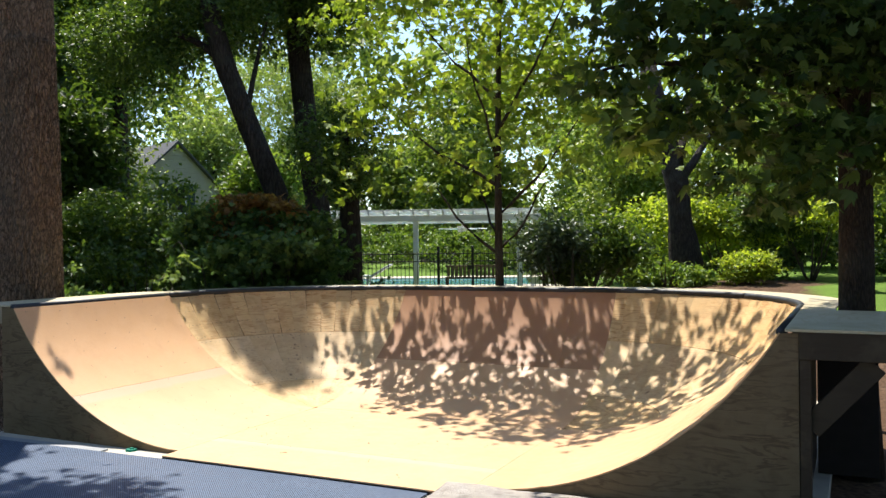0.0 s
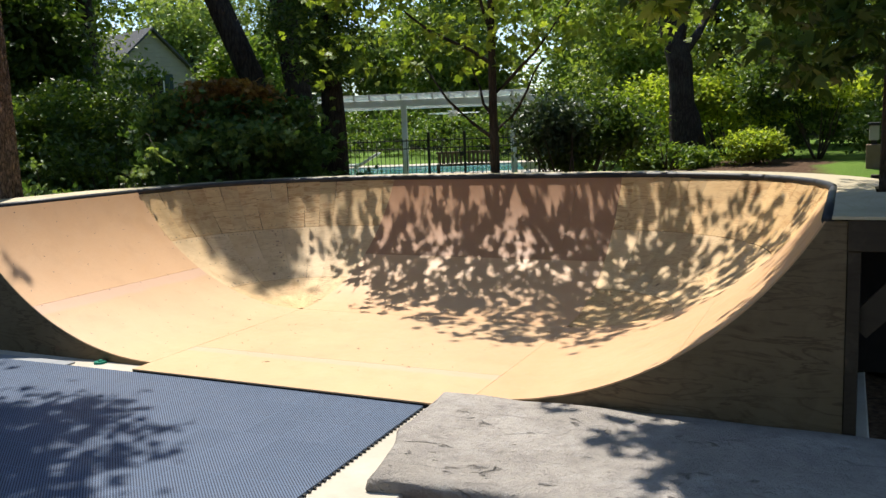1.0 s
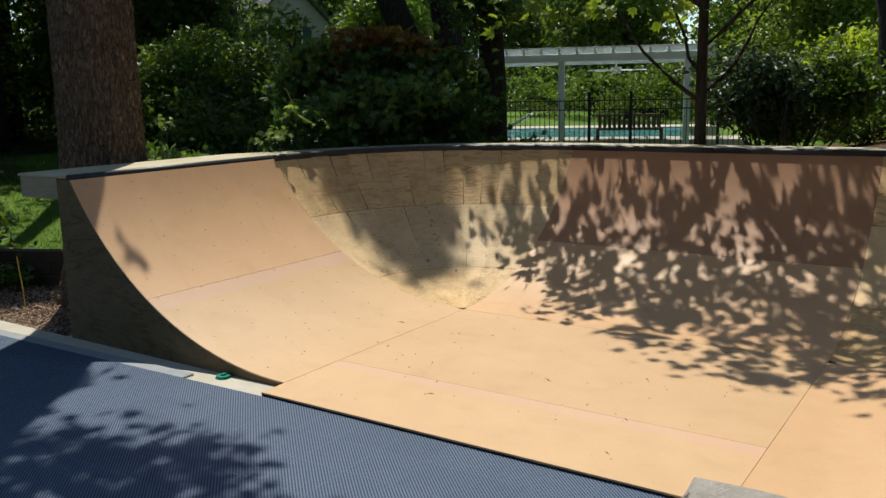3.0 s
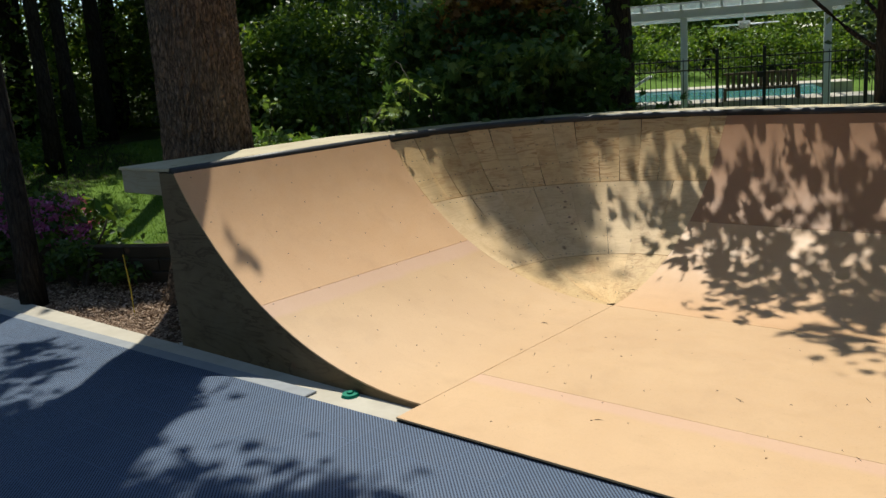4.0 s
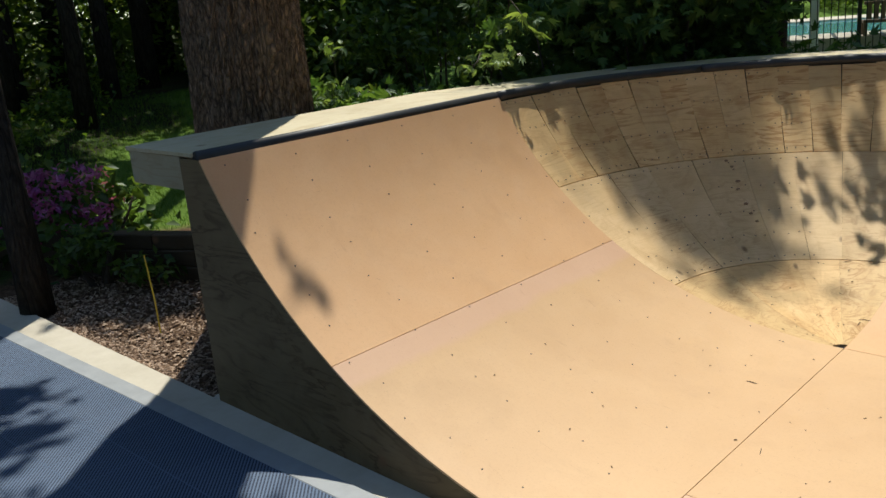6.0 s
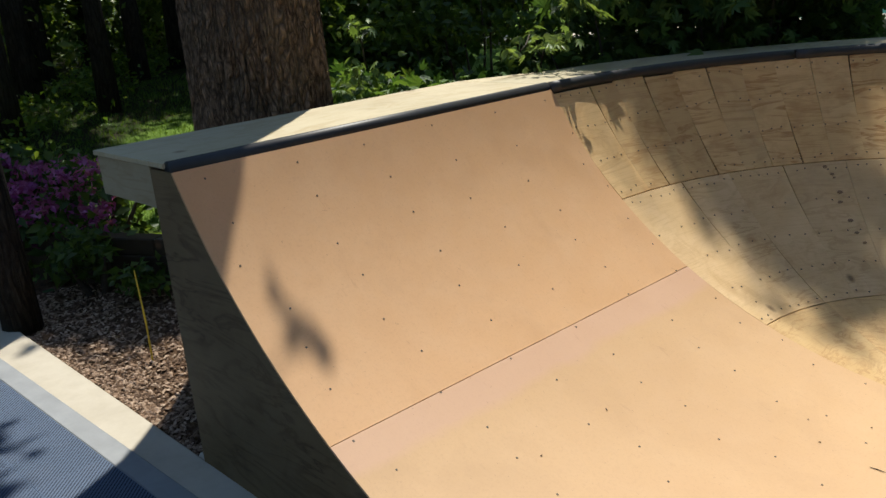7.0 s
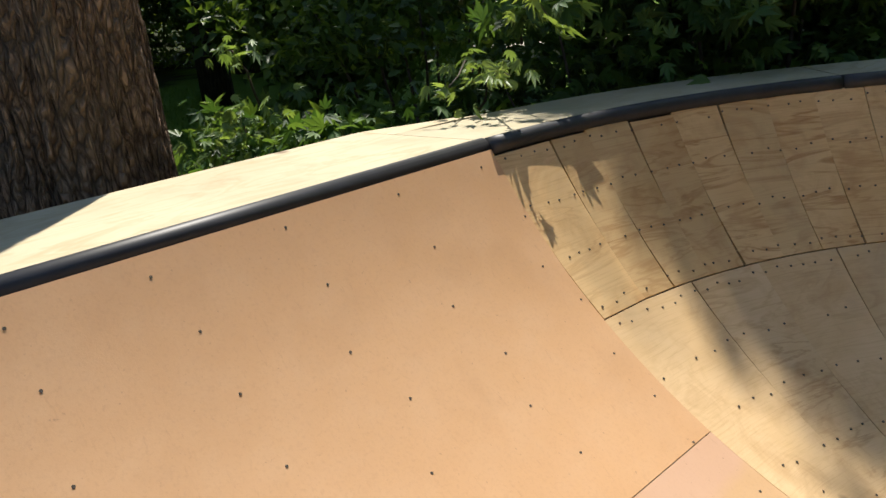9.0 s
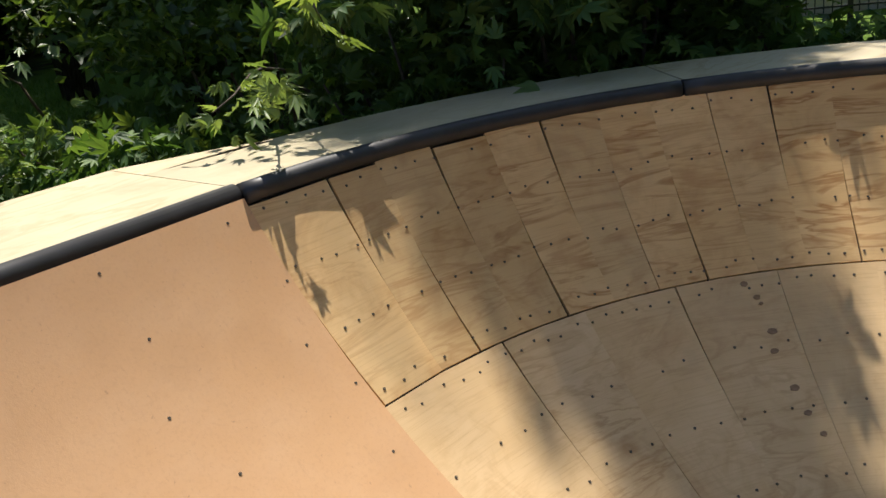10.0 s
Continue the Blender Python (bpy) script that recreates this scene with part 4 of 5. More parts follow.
# slim tree in the right deck's notch, with a dark crown that hangs over the view
grow("maple_tree", "slim maple with reddish-brown trunk beside the deck and dark hanging leaves", (1.16, 8.76, -0.1),
     [(1.16, 8.76, -0.1), (1.15, 8.76, 0.6), (1.15, 8.76, 1.4), (1.15, 8.77, 2.2), (1.14, 8.8, 3.2), (1.1, 8.85, 4.4), (1.05, 8.9, 6.2)],
     [0.19, 0.155, 0.14, 0.135, 0.13, 0.115, 0.07], M_BARK_RED,
     # the second crown's last five blobs are unseen, added to dim the right side
     [(L_DARK, [(-0.55, 7.7, 3.2, 0.3, 0.3, 0.2), (-0.3, 7.7, 2.8, 0.35, 0.3, 0.2), (0.1, 7.8, 2.85, 0.4, 0.3, 0.22), (0.5, 7.9, 2.7, 0.4, 0.3, 0.25), (0.9, 8.0, 2.55, 0.4, 0.3, 0.25), (1.3, 8.2, 2.7, 0.4, 0.3, 0.25), (0.2, 7.9, 3.4, 0.6, 0.4, 0.4), (0.9, 8.1, 3.4, 0.6, 0.4, 0.4), (-0.5, 7.8, 3.7, 0.5, 0.4, 0.35), (1.6, 8.3, 3.5, 0.6, 0.4, 0.4), (0.55, 7.9, 2.17, 0.22, 0.2, 0.1), (0.88, 8.0, 2.2, 0.2, 0.2, 0.1), (0.28, 7.9, 2.36, 0.2, 0.2, 0.1)], 2300, 0.125, 0.14, 5, 9), (L_SHADED, [(1.7, 9.7, 3.7, 1.2, 0.9, 0.8), (2.2, 10.4, 4.6, 1.2, 1.0, 1.0), (1.3, 8.2, 3.55, 0.9, 0.45, 0.5), (1.3, 8.1, 4.5, 1.2, 0.6, 0.6), (0.3, 8.9, 4.4, 0.9, 0.6, 0.6)] + over([(1.45, 7.2, 0.5, 0.8), (1.5, 6.2, 0.7, 0.6), (2.0, 8.6, 0.8, 0.9), (2.0, 7.3, 0.8, 0.9)], 6.0, 0.5) + [(2.6, 7.3, 5.3, 1.2, 1.1, 0.5), (1.6, 5.9, 5.8, 1.2, 1.0, 0.5), (3.3, 9.2, 4.9, 1.1, 1.1, 0.7), (0.6, 6.9, 6.4, 1.1, 1.0, 0.5), (3.4, 6.0, 5.6, 1.1, 1.1, 0.5)], 24000, 0.095, 0.22),
      (L_SHADED, over([(1.25, 6.5, 0.7, 0.5), (1.1, 5.6, 1.0, 0.7), (0.9, 6.0, 0.8, 0.35), (1.0, 5.0, 1.0, 0.6), (0.5, 5.5, 0.35, 0.3), (0.3, 6.5, 0.3, 0.16), (0.05, 6.45, 0.2, 0.12), (0.45, 6.15, 0.3, 0.2), (0.7, 6.5, 0.35, 0.18), (0.95, 5.85, 0.35, 0.25), (0.75, 5.5, 0.3, 0.3), (0.3, 6.35, 0.3, 0.25), (2.2, 6.2, 1.0, 1.0), (1.7, 4.5, 1.1, 0.8), (1.5, 7.3, 0.7, 0.9)], 6.5, 0.3), 21000, 0.12, 0.14, 5),
      (L_SHADED, over([(-0.85, 6.72, 0.06, 0.03), (-0.42, 6.62, 0.1, 0.03), (-0.1, 6.6, 0.1, 0.04), (-0.38, 6.3, 0.08, 0.04)], 6.0, 0.1), 70, 0.12, 0.05, 5, 6),
      # unseen high foliage added to keep sky light off the stones and leaves below
      (L_SHADED, [(0.7, 10.4, 6.9, 1.0, 0.8, 0.4), (1.3, 11.6, 7.4, 1.3, 1.0, 0.4), (2.4, 10.6, 7.0, 1.2, 1.0, 0.4)] + over([(3.2, 6.2, 1.2, 1.0), (4.4, 4.4, 1.4, 1.2), (4.8, 7.2, 1.4, 1.2), (3.2, 3.2, 1.2, 1.0), (4.6, 1.6, 1.4, 1.2), (6.4, 5.6, 1.4, 1.4), (6.2, 2.6, 1.4, 1.4)], 8.0, 0.5), 11000, 0.2, 0.28),
      (L_BRIGHT, [(-0.36, 7.5, 2.62, 0.12, 0.1, 0.12), (-0.7, 7.55, 2.9, 0.12, 0.1, 0.08)], 24, 0.15, 0.07, 5, 4)],
     [((1.14, 8.8, 3.0), (-0.7, 7.7, 3.3), (0, 0, 0.2), 0.05, 0.012), ((1.14, 8.8, 2.7), (0.7, 7.9, 2.75), (0, 0, 0.1), 0.03, 0.01), ((1.12, 8.8, 3.8), (2.0, 9.4, 4.4), (0, 0, 0.2), 0.05, 0.015), ((1.1, 8.85, 4.5), (1.2, 11.4, 7.3), (0, 0, 0.3), 0.05, 0.012)], 18, 0.05, 5, lobes=5)

# two leaning dark trunks with a high crown, one limb of which reaches over the ramp
grow("tall_tree", "tall tree with dark leaning trunk and high dark crown", (-8.1, 14.0, 0.1),
     [(-7.95, 14.0, 0.0), (-8.15, 13.9, 1.4), (-8.35, 13.75, 2.5), (-8.9, 13.5, 4.0), (-9.35, 13.3, 5.3), (-9.8, 13.1, 7.2), (-10.2, 13.0, 9.5)],
     [0.32, 0.245, 0.215, 0.20, 0.19, 0.16, 0.08], M_BARK_DARK,
     [(L_DARK, [(-10.2, 13.6, 6.4, 1.5, 0.9, 0.8), (-9.5, 14.2, 7.6, 1.3, 0.8, 0.8), (-11.3, 12.9, 5.7, 1.2, 1.0, 0.8), (-10.7, 14.3, 8.8, 1.5, 0.8, 0.7)], 25000, 0.10, 0.25),
      (L_DARK, over([(-6.2, 10.45, 0.75, 0.7), (-5.98, 10.1, 0.48, 0.48), (-6.55, 10.2, 0.5, 0.5), (-6.0, 10.75, 0.34, 0.5), (-6.75, 9.85, 0.4, 0.34), (-6.35, 9.74, 0.35, 0.28), (-5.88, 9.88, 0.33, 0.26), (-5.5, 9.76, 0.2, 0.16)], 16.0, 0.6), 14500, 0.14, 0.17)],
     [((-9.35, 13.3, 5.3), (-11.2, 12.9, 6.0), (0, 0, 0.3), 0.08, 0.02), ((-10.1, 13.0, 9.0), (-11.2, 15.6, 13.6), (0, 0, 0.3), 0.09, 0.02), ((-9.0, 13.5, 4.4), (-9.0, 14.2, 6.4), (0, 0, 0.1), 0.06, 0.02)], 16, 0.07, 7)
grow("tall_tree", "tall tree with dark upright trunk and high crown", (-9.1, 16.1, 0.2),
     [(-9.0, 16.1, 0.1), (-9.1, 16.1, 1.6), (-9.2, 16.07, 2.7), (-9.4, 15.95, 4.6), (-9.55, 15.9, 6.2), (-9.5, 15.9, 9.0), (-9.4, 15.9, 11.5)],
     [0.36, 0.29, 0.26, 0.245, 0.23, 0.19, 0.1], M_BARK_DARK,
     [(L_DARK, [(-9.6, 15.9, 6.8, 1.8, 1.4, 0.9), (-8.2, 15.7, 7.4, 1.6, 1.2, 0.9), (-9.3, 15.9, 8.8, 1.9, 1.5, 1.0), (-11.2, 15.6, 7.6, 1.4, 1.2, 0.9)], 30000, 0.11, 0.27)],
     [((-9.5, 15.9, 6.0), (-8.2, 15.7, 7.3), (0, 0, 0.2), 0.09, 0.03), ((-9.5, 15.9, 6.6), (-11.0, 15.6, 7.6), (0, 0, 0.2), 0.09, 0.03)], 16, 0.07, 9)
grow("dark_tree", "short thick dark trunk behind the maple shrub", (-7.12, 14.02, 0.1),
     [(-7.14, 14.05, 0.0), (-7.13, 14.03, 1.0), (-7.12, 14.02, 2.0), (-7.1, 14.0, 2.9), (-7.15, 13.95, 4.2)], [0.30, 0.235, 0.21, 0.16, 0.04], M_BARK_DARK,
     [(L_DARK, [(-7.2, 13.8, 3.7, 0.85, 0.7, 0.75), (-6.9, 13.6, 3.0, 0.4, 0.4, 0.3)], 5000, 0.09, 0.18)], (), 16, 0.07, 11)

# the light maple close behind the back deck, which dapples the bowl
grow("young_maple", "young maple with thin forked trunk and sunlit yellow-green leaves", (-3.37, 12.02, 0.0),
     [(-3.37, 12.02, -0.08), (-3.37, 12.0, 0.9), (-3.37, 11.97, 1.9), (-3.36, 11.95, 3.2), (-3.32, 11.95, 5.0), (-3.28, 11.95, 7.2)], [0.085, 0.066, 0.057, 0.046, 0.032, 0.012], M_BARK_DARK,
     [(L_BRIGHT, [(-3.5, 11.9, 4.3, 1.4, 1.3, 0.9), (-4.7, 11.45, 3.9, 0.9, 0.8, 0.6), (-2.3, 12.3, 4.1, 0.8, 0.8, 0.6), (-3.6, 12.0, 5.7, 1.4, 1.4, 0.9), (-4.7, 11.9, 5.4, 0.9, 0.9, 0.6), (-3.2, 11.5, 3.1, 1.1, 0.45, 0.3), (-5.3, 11.3, 2.95, 0.45, 0.4, 0.4), (-3.5, 11.0, 5.0, 0.9, 0.5, 0.5), (-2.0, 12.6, 3.1, 0.6, 0.5, 0.4), (-5.4, 11.6, 4.4, 0.5, 0.5, 0.4), (-5.1, 12.0, 3.7, 0.6, 0.6, 0.45), (-4.5, 12.2, 4.2, 0.6, 0.6, 0.4), (-5.7, 11.7, 3.6, 0.35, 0.35, 0.3), (-5.5, 11.7, 3.1, 0.3, 0.3, 0.25), (-4.2, 11.8, 2.85, 0.5, 0.4, 0.18), (-3.4, 11.9, 2.75, 0.7, 0.4, 0.18), (-2.6, 12.0, 2.85, 0.5, 0.4, 0.2), (-4.8, 11.7, 2.6, 0.3, 0.3, 0.18)], 2250, 0.12, 0.17, 5, 9),
      (L_BRIGHT, [(-3.9, 14.2, 4.1, 0.9, 0.8, 0.7), (-2.6, 14.1, 4.4, 0.9, 0.8, 0.7), (-3.3, 14.5, 5.4, 1.3, 0.9, 0.9), (-4.6, 14.3, 5.0, 0.8, 0.7, 0.7), (-2.0, 14.3, 3.4, 0.6, 0.6, 0.5), (-3.6, 14.6, 6.4, 1.4, 0.9, 0.7)], 3600, 0.12, 0.2, 5, 11),
      (L_BRIGHT, over([(-4.6, 10.45, 0.5, 0.3), (-3.75, 10.3, 0.5, 0.4), (-3.3, 9.8, 0.55, 0.45), (-2.6, 9.2, 0.5, 0.4), (-1.95, 8.75, 0.4, 0.3), (-1.2, 8.8, 0.4, 0.3), (-2.2, 9.9, 0.8, 0.6), (-1.0, 9.6, 0.7, 0.6), (-0.45, 9.1, 0.4, 0.35), (-0.4, 10.3, 0.6, 0.5), (-1.4, 9.3, 0.6, 0.4), (0.3, 9.9, 0.4, 0.4), (0.65, 9.2, 0.3, 0.35), (0.15, 9.3, 0.3, 0.3), (0.8, 8.5, 0.15, 0.3), (0.75, 7.7, 0.1, 0.3)], 6.3, 0.35), 1450, 0.125, 0.13, 5, 9)],
     [((-3.37, 11.97, 1.75), (-4.2, 11.7, 2.7), (0, 0, -0.1), 0.028, 0.01), ((-3.37, 11.97, 1.8), (-2.75, 12.2, 2.75), (0, 0, -0.1), 0.026, 0.01), ((-3.37, 11.97, 1.95), (-3.85, 12.2, 3.0), (0, 0, -0.08), 0.024, 0.008), ((-3.36, 11.96, 2.3), (-2.3, 12.3, 3.6), (0, 0, -0.1), 0.028, 0.008), ((-3.36, 11.95, 2.7), (-4.9, 11.4, 3.9), (0, 0, -0.1), 0.028, 0.008), ((-3.34, 11.95, 3.5), (-2.2, 11.7, 5.3), (0, 0, -0.1), 0.028, 0.008), ((-3.34, 11.95, 3.9), (-4.6, 11.9, 5.3), (0, 0, -0.1), 0.028, 0.008), ((-3.36, 11.95, 2.9), (-3.4, 11.0, 4.6), (0, 0, -0.1), 0.026, 0.008), ((-3.3, 11.95, 5.2), (-2.7, 11.4, 6.5), (0, 0, -0.1), 0.022, 0.006)], 12, 0.05, 13)

# big trunk among the bright shrubs
grow("old_tree", "old tree with thick grey-brown trunk and burl above a mulch bed", (-2.74, 22.5, 0.9),
     [(-2.56, 22.5, 0.8), (-2.66, 22.5, 1.5), (-2.72, 22.5, 2.0), (-2.78, 22.5, 2.3), (-2.81, 22.5, 3.2), (-3.3, 22.9, 5.0), (-4.1, 23.6, 8.0)], [0.50, 0.40, 0.36, 0.29, 0.28, 0.27, 0.18], M_BARK_DARK,
     [(L_MID, [(-1.0, 26.4, 6.6, 1.6, 1.2, 1.0), (0.2, 26.0, 7.6, 1.6, 1.2, 1.0), (-2.6, 26.8, 9.2, 2.0, 1.5, 1.0)], 11000, 0.13, 0.3)],
     [((-2.81, 22.5, 3.4), (-1.7, 26.6, 6.9), (0, 0, -0.2), 0.12, 0.03), ((-2.81, 22.5, 3.8), (-2.7, 26.4, 8.4), (0, 0, -0.2), 0.12, 0.03)], 16, 0.09, 15)


# ---- shrubs ----
def shrub(name, label, at, crowns, stems=6, spread=0.6, height=1.0, seed=0, lobes=1, droop=0.5, category="shrub", floor=None):
    t = thing(name, label, category, at)
    rng = random.Random(seed)
    for k in range(stems):
        a = 2 * math.pi * k / stems + rng.uniform(-0.4, 0.4)
        end = (spread * math.cos(a) * rng.uniform(0.5, 1.1), spread * math.sin(a) * rng.uniform(0.5, 1.1), height * rng.uniform(0.75, 1.1))
        bm = bmesh.new()
        tube(bm, curve_pts((0.06 * math.cos(a), 0.06 * math.sin(a), -0.05), end, (0, 0, -0.1 * height), 5, seed + k), [0.03, 0.026, 0.021, 0.016, 0.011, 0.006], 6)
        shade(part("stem", bm, M_TWIG, t))
    for i, (mat, blobs, n, size, clump) in enumerate(crowns):
        crown("foliage", mat, t, [(*sub(b[:3], at), *b[3:]) for b in blobs], n, size, seed * 31 + i, clump, droop, lobes, wide=0.15)
    return t


def round_corner(seed, a0, a1, r0, r1, z0, z1, n, s0, s1, flat=0.8):
    """Small blobs outside the corner deck, by angle and distance from the corner's foot."""
    rng = random.Random(seed)
    out = []
    for k in range(n):
        a, r, s = radians(rng.uniform(a0, a1)), rng.uniform(r0, r1), rng.uniform(s0, s1)
        out.append((XA - r * math.cos(a), YC + r * math.sin(a), rng.uniform(z0, z1), s, s * rng.uniform(0.8, 1.1), s * flat * rng.uniform(0.7, 1.1)))
    return out


shrub("japanese_maple", "large dark cut-leaf maple shrub crowding the corner deck", (-7.7, 11.4, 0.0),
      [(L_MAPLE, round_corner(1, 2, 32, 3.4, 4.8, 0.35, 1.2, 20, 0.25, 0.42) + round_corner(9, 12, 42, 2.8, 3.15, 1.5, 1.85, 9, 0.12, 0.22) + round_corner(2, 28, 62, 3.2, 4.0, 0.5, 1.9, 24, 0.25, 0.42) + round_corner(11, 60, 72, 3.2, 3.9, 0.5, 1.3, 8, 0.2, 0.35) + round_corner(6, 28, 56, 2.8, 3.1, 1.75, 2.15, 9, 0.14, 0.24), 9500, 0.11, 0.15),
       (L_DARK, round_corner(3, 30, 60, 3.6, 4.7, 0.4, 2.1, 18, 0.35, 0.55) + round_corner(8, 5, 30, 4.2, 5.2, 0.3, 1.3, 8, 0.3, 0.5), 9000, 0.11, 0.2)], 9, 0.9, 1.5, 21, 5, 0.7)
shrub("red_maple", "rust-orange topped maple shrub behind the dark shrub", (-7.0, 11.6, 0.0),
      [(L_ORANGE, round_corner(4, 31, 50, 3.6, 4.5, 2.0, 2.7, 44, 0.1, 0.22, 0.5), 4200, 0.095, 0.10), (L_MAPLE, round_corner(5, 26, 58, 3.5, 4.2, 1.7, 2.35, 18, 0.16, 0.32), 3300, 0.10, 0.14), (L_MAPLE, over([(-5.3, 10.14, 0.05, 0.04)], 3.0, 0.05), 30, 0.10, 0.06)], 6, 0.5, 1.9, 22, 5, 0.6)
# sprays of maple leaves that lean over the coping and deck
for i, (a, b, sag, n, sc) in enumerate([((-7.9, 10.3, 1.2), (-6.82, 9.33, 1.51), 0.08, 34, 0.08), ((-8.0, 10.5, 1.3), (-7.2, 9.38, 1.46), 0.12, 24, 0.08), ((-7.9, 10.4, 1.9), (-6.88, 9.65, 1.70), 0.15, 9, 0.11), ((-9.1, 9.7, 1.3), (-8.6, 9.22, 1.66), 0.1, 22, 0.085), ((-9.2, 9.8, 0.9), (-8.6, 9.15, 1.32), 0.1, 44, 0.085), ((-7.9, 10.7, 1.5), (-7.66, 10.42, 2.62), 0.05, 26, 0.095), ((-9.1, 9.7, 0.8), (-8.5, 9.05, 1.12), 0.1, 40, 0.085)]):
    t = thing("maple_branch", "sunlit cut-leaf maple spray leaning over the deck", "branch", a)
    pts = [Vector(p) - Vector(a) for p in curve_pts(a, b, (0, 0, sag), 6, 40 + i)]
    bm = bmesh.new()
    tube(bm, pts, [0.009, 0.008, 0.007, 0.006, 0.005, 0.004, 0.002], 6)
    shade(part("stem", bm, M_TWIG, t))
    rr = np.random.default_rng(60 + i)
    f = rr.uniform(0.86 if i == 2 else 0.45, 1.02, n) * 6
    k = np.minimum(f.astype(int), 5)
    P = np.array([tuple(p) for p in pts])
    c = P[k] + (P[k + 1] - P[k]) * (f - k)[:, None] + rr.normal(size=(n, 3)) * (0.035 if i == 0 else 0.09 if n > 39 else 0.05)
    # the paler leaf materials carry the sunlight that falls on these sprays
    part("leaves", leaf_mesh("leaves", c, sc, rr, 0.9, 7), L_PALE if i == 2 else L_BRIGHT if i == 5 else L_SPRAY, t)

shrub("dark_shrub", "tall dark green shrub between the oak and the house", (-10.4, 12.3, 0.1),
      [(L_DARK, ragged(12, (-11.8, 11.0, 1.5), (-9.3, 13.6, 2.7), 20, 0.35, 0.6), 10500, 0.11, 0.22), (L_MID, ragged(13, (-11.8, 10.8, 0.8), (-9.2, 12.6, 2.9), 8, 0.25, 0.45), 2600, 0.10, 0.18)], 8, 0.9, 1.8, 34)
shrub("rhododendron", "rhododendron bush with purple flower clusters beside the court", (-10.6, 7.9, 0.0),
      [(L_DARK, [(-10.8, 7.85, 0.33, 0.6, 0.55, 0.38), (-11.6, 7.5, 0.4, 0.75, 0.6, 0.45)], 2700, 0.13, 0.16), (L_FLOWER, [(-10.75, 7.75, 0.46, 0.58, 0.52, 0.33), (-11.5, 7.4, 0.53, 0.75, 0.55, 0.38)], 3600, 0.06, 0.055)], 7, 0.5, 0.6, 23)
shrub("azalea", "low dark shrub in the mulch bed", (-9.9, 7.6, -0.05), [(L_DARK, [(-9.9, 7.55, 0.18, 0.28, 0.2, 0.18), (-9.4, 7.8, 0.08, 0.25, 0.15, 0.12)], 500, 0.09, 0.1)], 5, 0.2, 0.25, 24)
shrub("viburnum", "broad blue-green shrub with bare stems below", (-3.2, 14.8, 0.6),
      [(L_GREY, ragged(6, (-4.3, 14.4, 1.4), (-2.9, 15.1, 2.15), 12, 0.25, 0.45), 5000, 0.10, 0.15), (L_DARK, ragged(7, (-3.5, 14.7, 1.3), (-2.1, 15.4, 2.2), 12, 0.25, 0.45), 4500, 0.10, 0.15)], 14, 0.9, 1.2, 25)
shrub("low_shrub", "low rounded mid-green shrub at the old tree's foot", (-2.9, 21.2, 0.9), [(L_MID, ragged(8, (-3.6, 20.9, 0.9), (-2.1, 21.5, 1.3), 10, 0.2, 0.4), 3500, 0.11, 0.14)], 6, 0.4, 0.5, 26)
shrub("golden_shrub", "golden yellow-green mounded shrub in mulch", (-1.05, 21.2, 0.95), [(L_LIME, ragged(9, (-1.55, 20.8, 1.1), (-0.5, 21.2, 1.65), 14, 0.18, 0.32), 4500, 0.09, 0.12)], 6, 0.4, 0.5, 27)
shrub("bright_shrub", "tall bright green shrub behind the old tree", (-2.0, 24.5, 1.0), [(L_LIME, ragged(10, (-4.6, 24.0, 1.9), (-0.6, 25.0, 3.0), 16, 0.4, 0.75), 7500, 0.15, 0.25)], 8, 0.9, 1.6, 28)
shrub("weeping_shrub", "dark spreading shrub at the edge of the lawn", (0.2, 22.4, 1.0), [(L_DARK, ragged(11, (-1.2, 22.2, 1.3), (1.5, 22.9, 2.8), 16, 0.35, 0.65), 7000, 0.13, 0.2), (L_LIME, [(0.6, 22.2, 2.5, 0.7, 0.6, 0.4)], 900, 0.13, 0.2)], 8, 0.7, 1.4, 29)

# ---- pool yard ----
per = thing("pergola", "white painted pergola beside the pool", "pergola", (-7.6, 20.0, 0.8))
PZ = 0.6
def W2L(m):
    return Matrix.Translation((7.6, -20.0, -0.8)) @ m
axis = (Vector((-6.33, 20.60, 0)) - Vector((-8.72, 19.64, 0))).normalized()
turn = math.degrees(math.atan2(axis.y, axis.x))
base_m = W2L(pose(-8.72, 19.64, 0, 0, 0, turn))
for u in (0, 2.57, -2.6):
    for w in (0,):
        part("post", boxed(u - 0.065, u + 0.065, w - 0.065, w + 0.065, 0.4, 2.50, 0.008, base_m), M_WHITE, per)
for w in (-0.05, 2.2):
    part("beam", boxed(-3.1, 3.1, w - 0.045, w + 0.045, 2.48, 2.64, 0.006, base_m), M_WHITE, per)
for k in range(17):
    u = -3.0 + k * 0.37
    part("rafter", boxed(u - 0.022, u + 0.022, -0.22, 2.5, 2.642, 2.74, 0.004, base_m), M_WHITE, per)
for k in range(12):
    w = -0.2 + k * 0.24
    part("lath", boxed(-3.1, 3.1, w - 0.03, w + 0.03, 2.742, 2.77, 0.003, base_m), M_WHITE, per)
fan = thing("ceiling_fan", "white ceiling fan hanging at rest in the pergola", "fan", (-8.0, 20.85, 2.46))
bm = bmesh.new()
bmesh.ops.create_cone(bm, cap_ends=True, segments=16, radius1=0.10, radius2=0.12, depth=0.14, matrix=Matrix.Translation((0, 0, -0.16)))
shade(part("motor", bm, M_WHITE, fan), False)
bm = bmesh.new()
tube(bm, [(0, 0, -0.1), (0, 0, 0.18)], [0.02, 0.02], 8)
part("rod", bm, M_WHITE, fan)
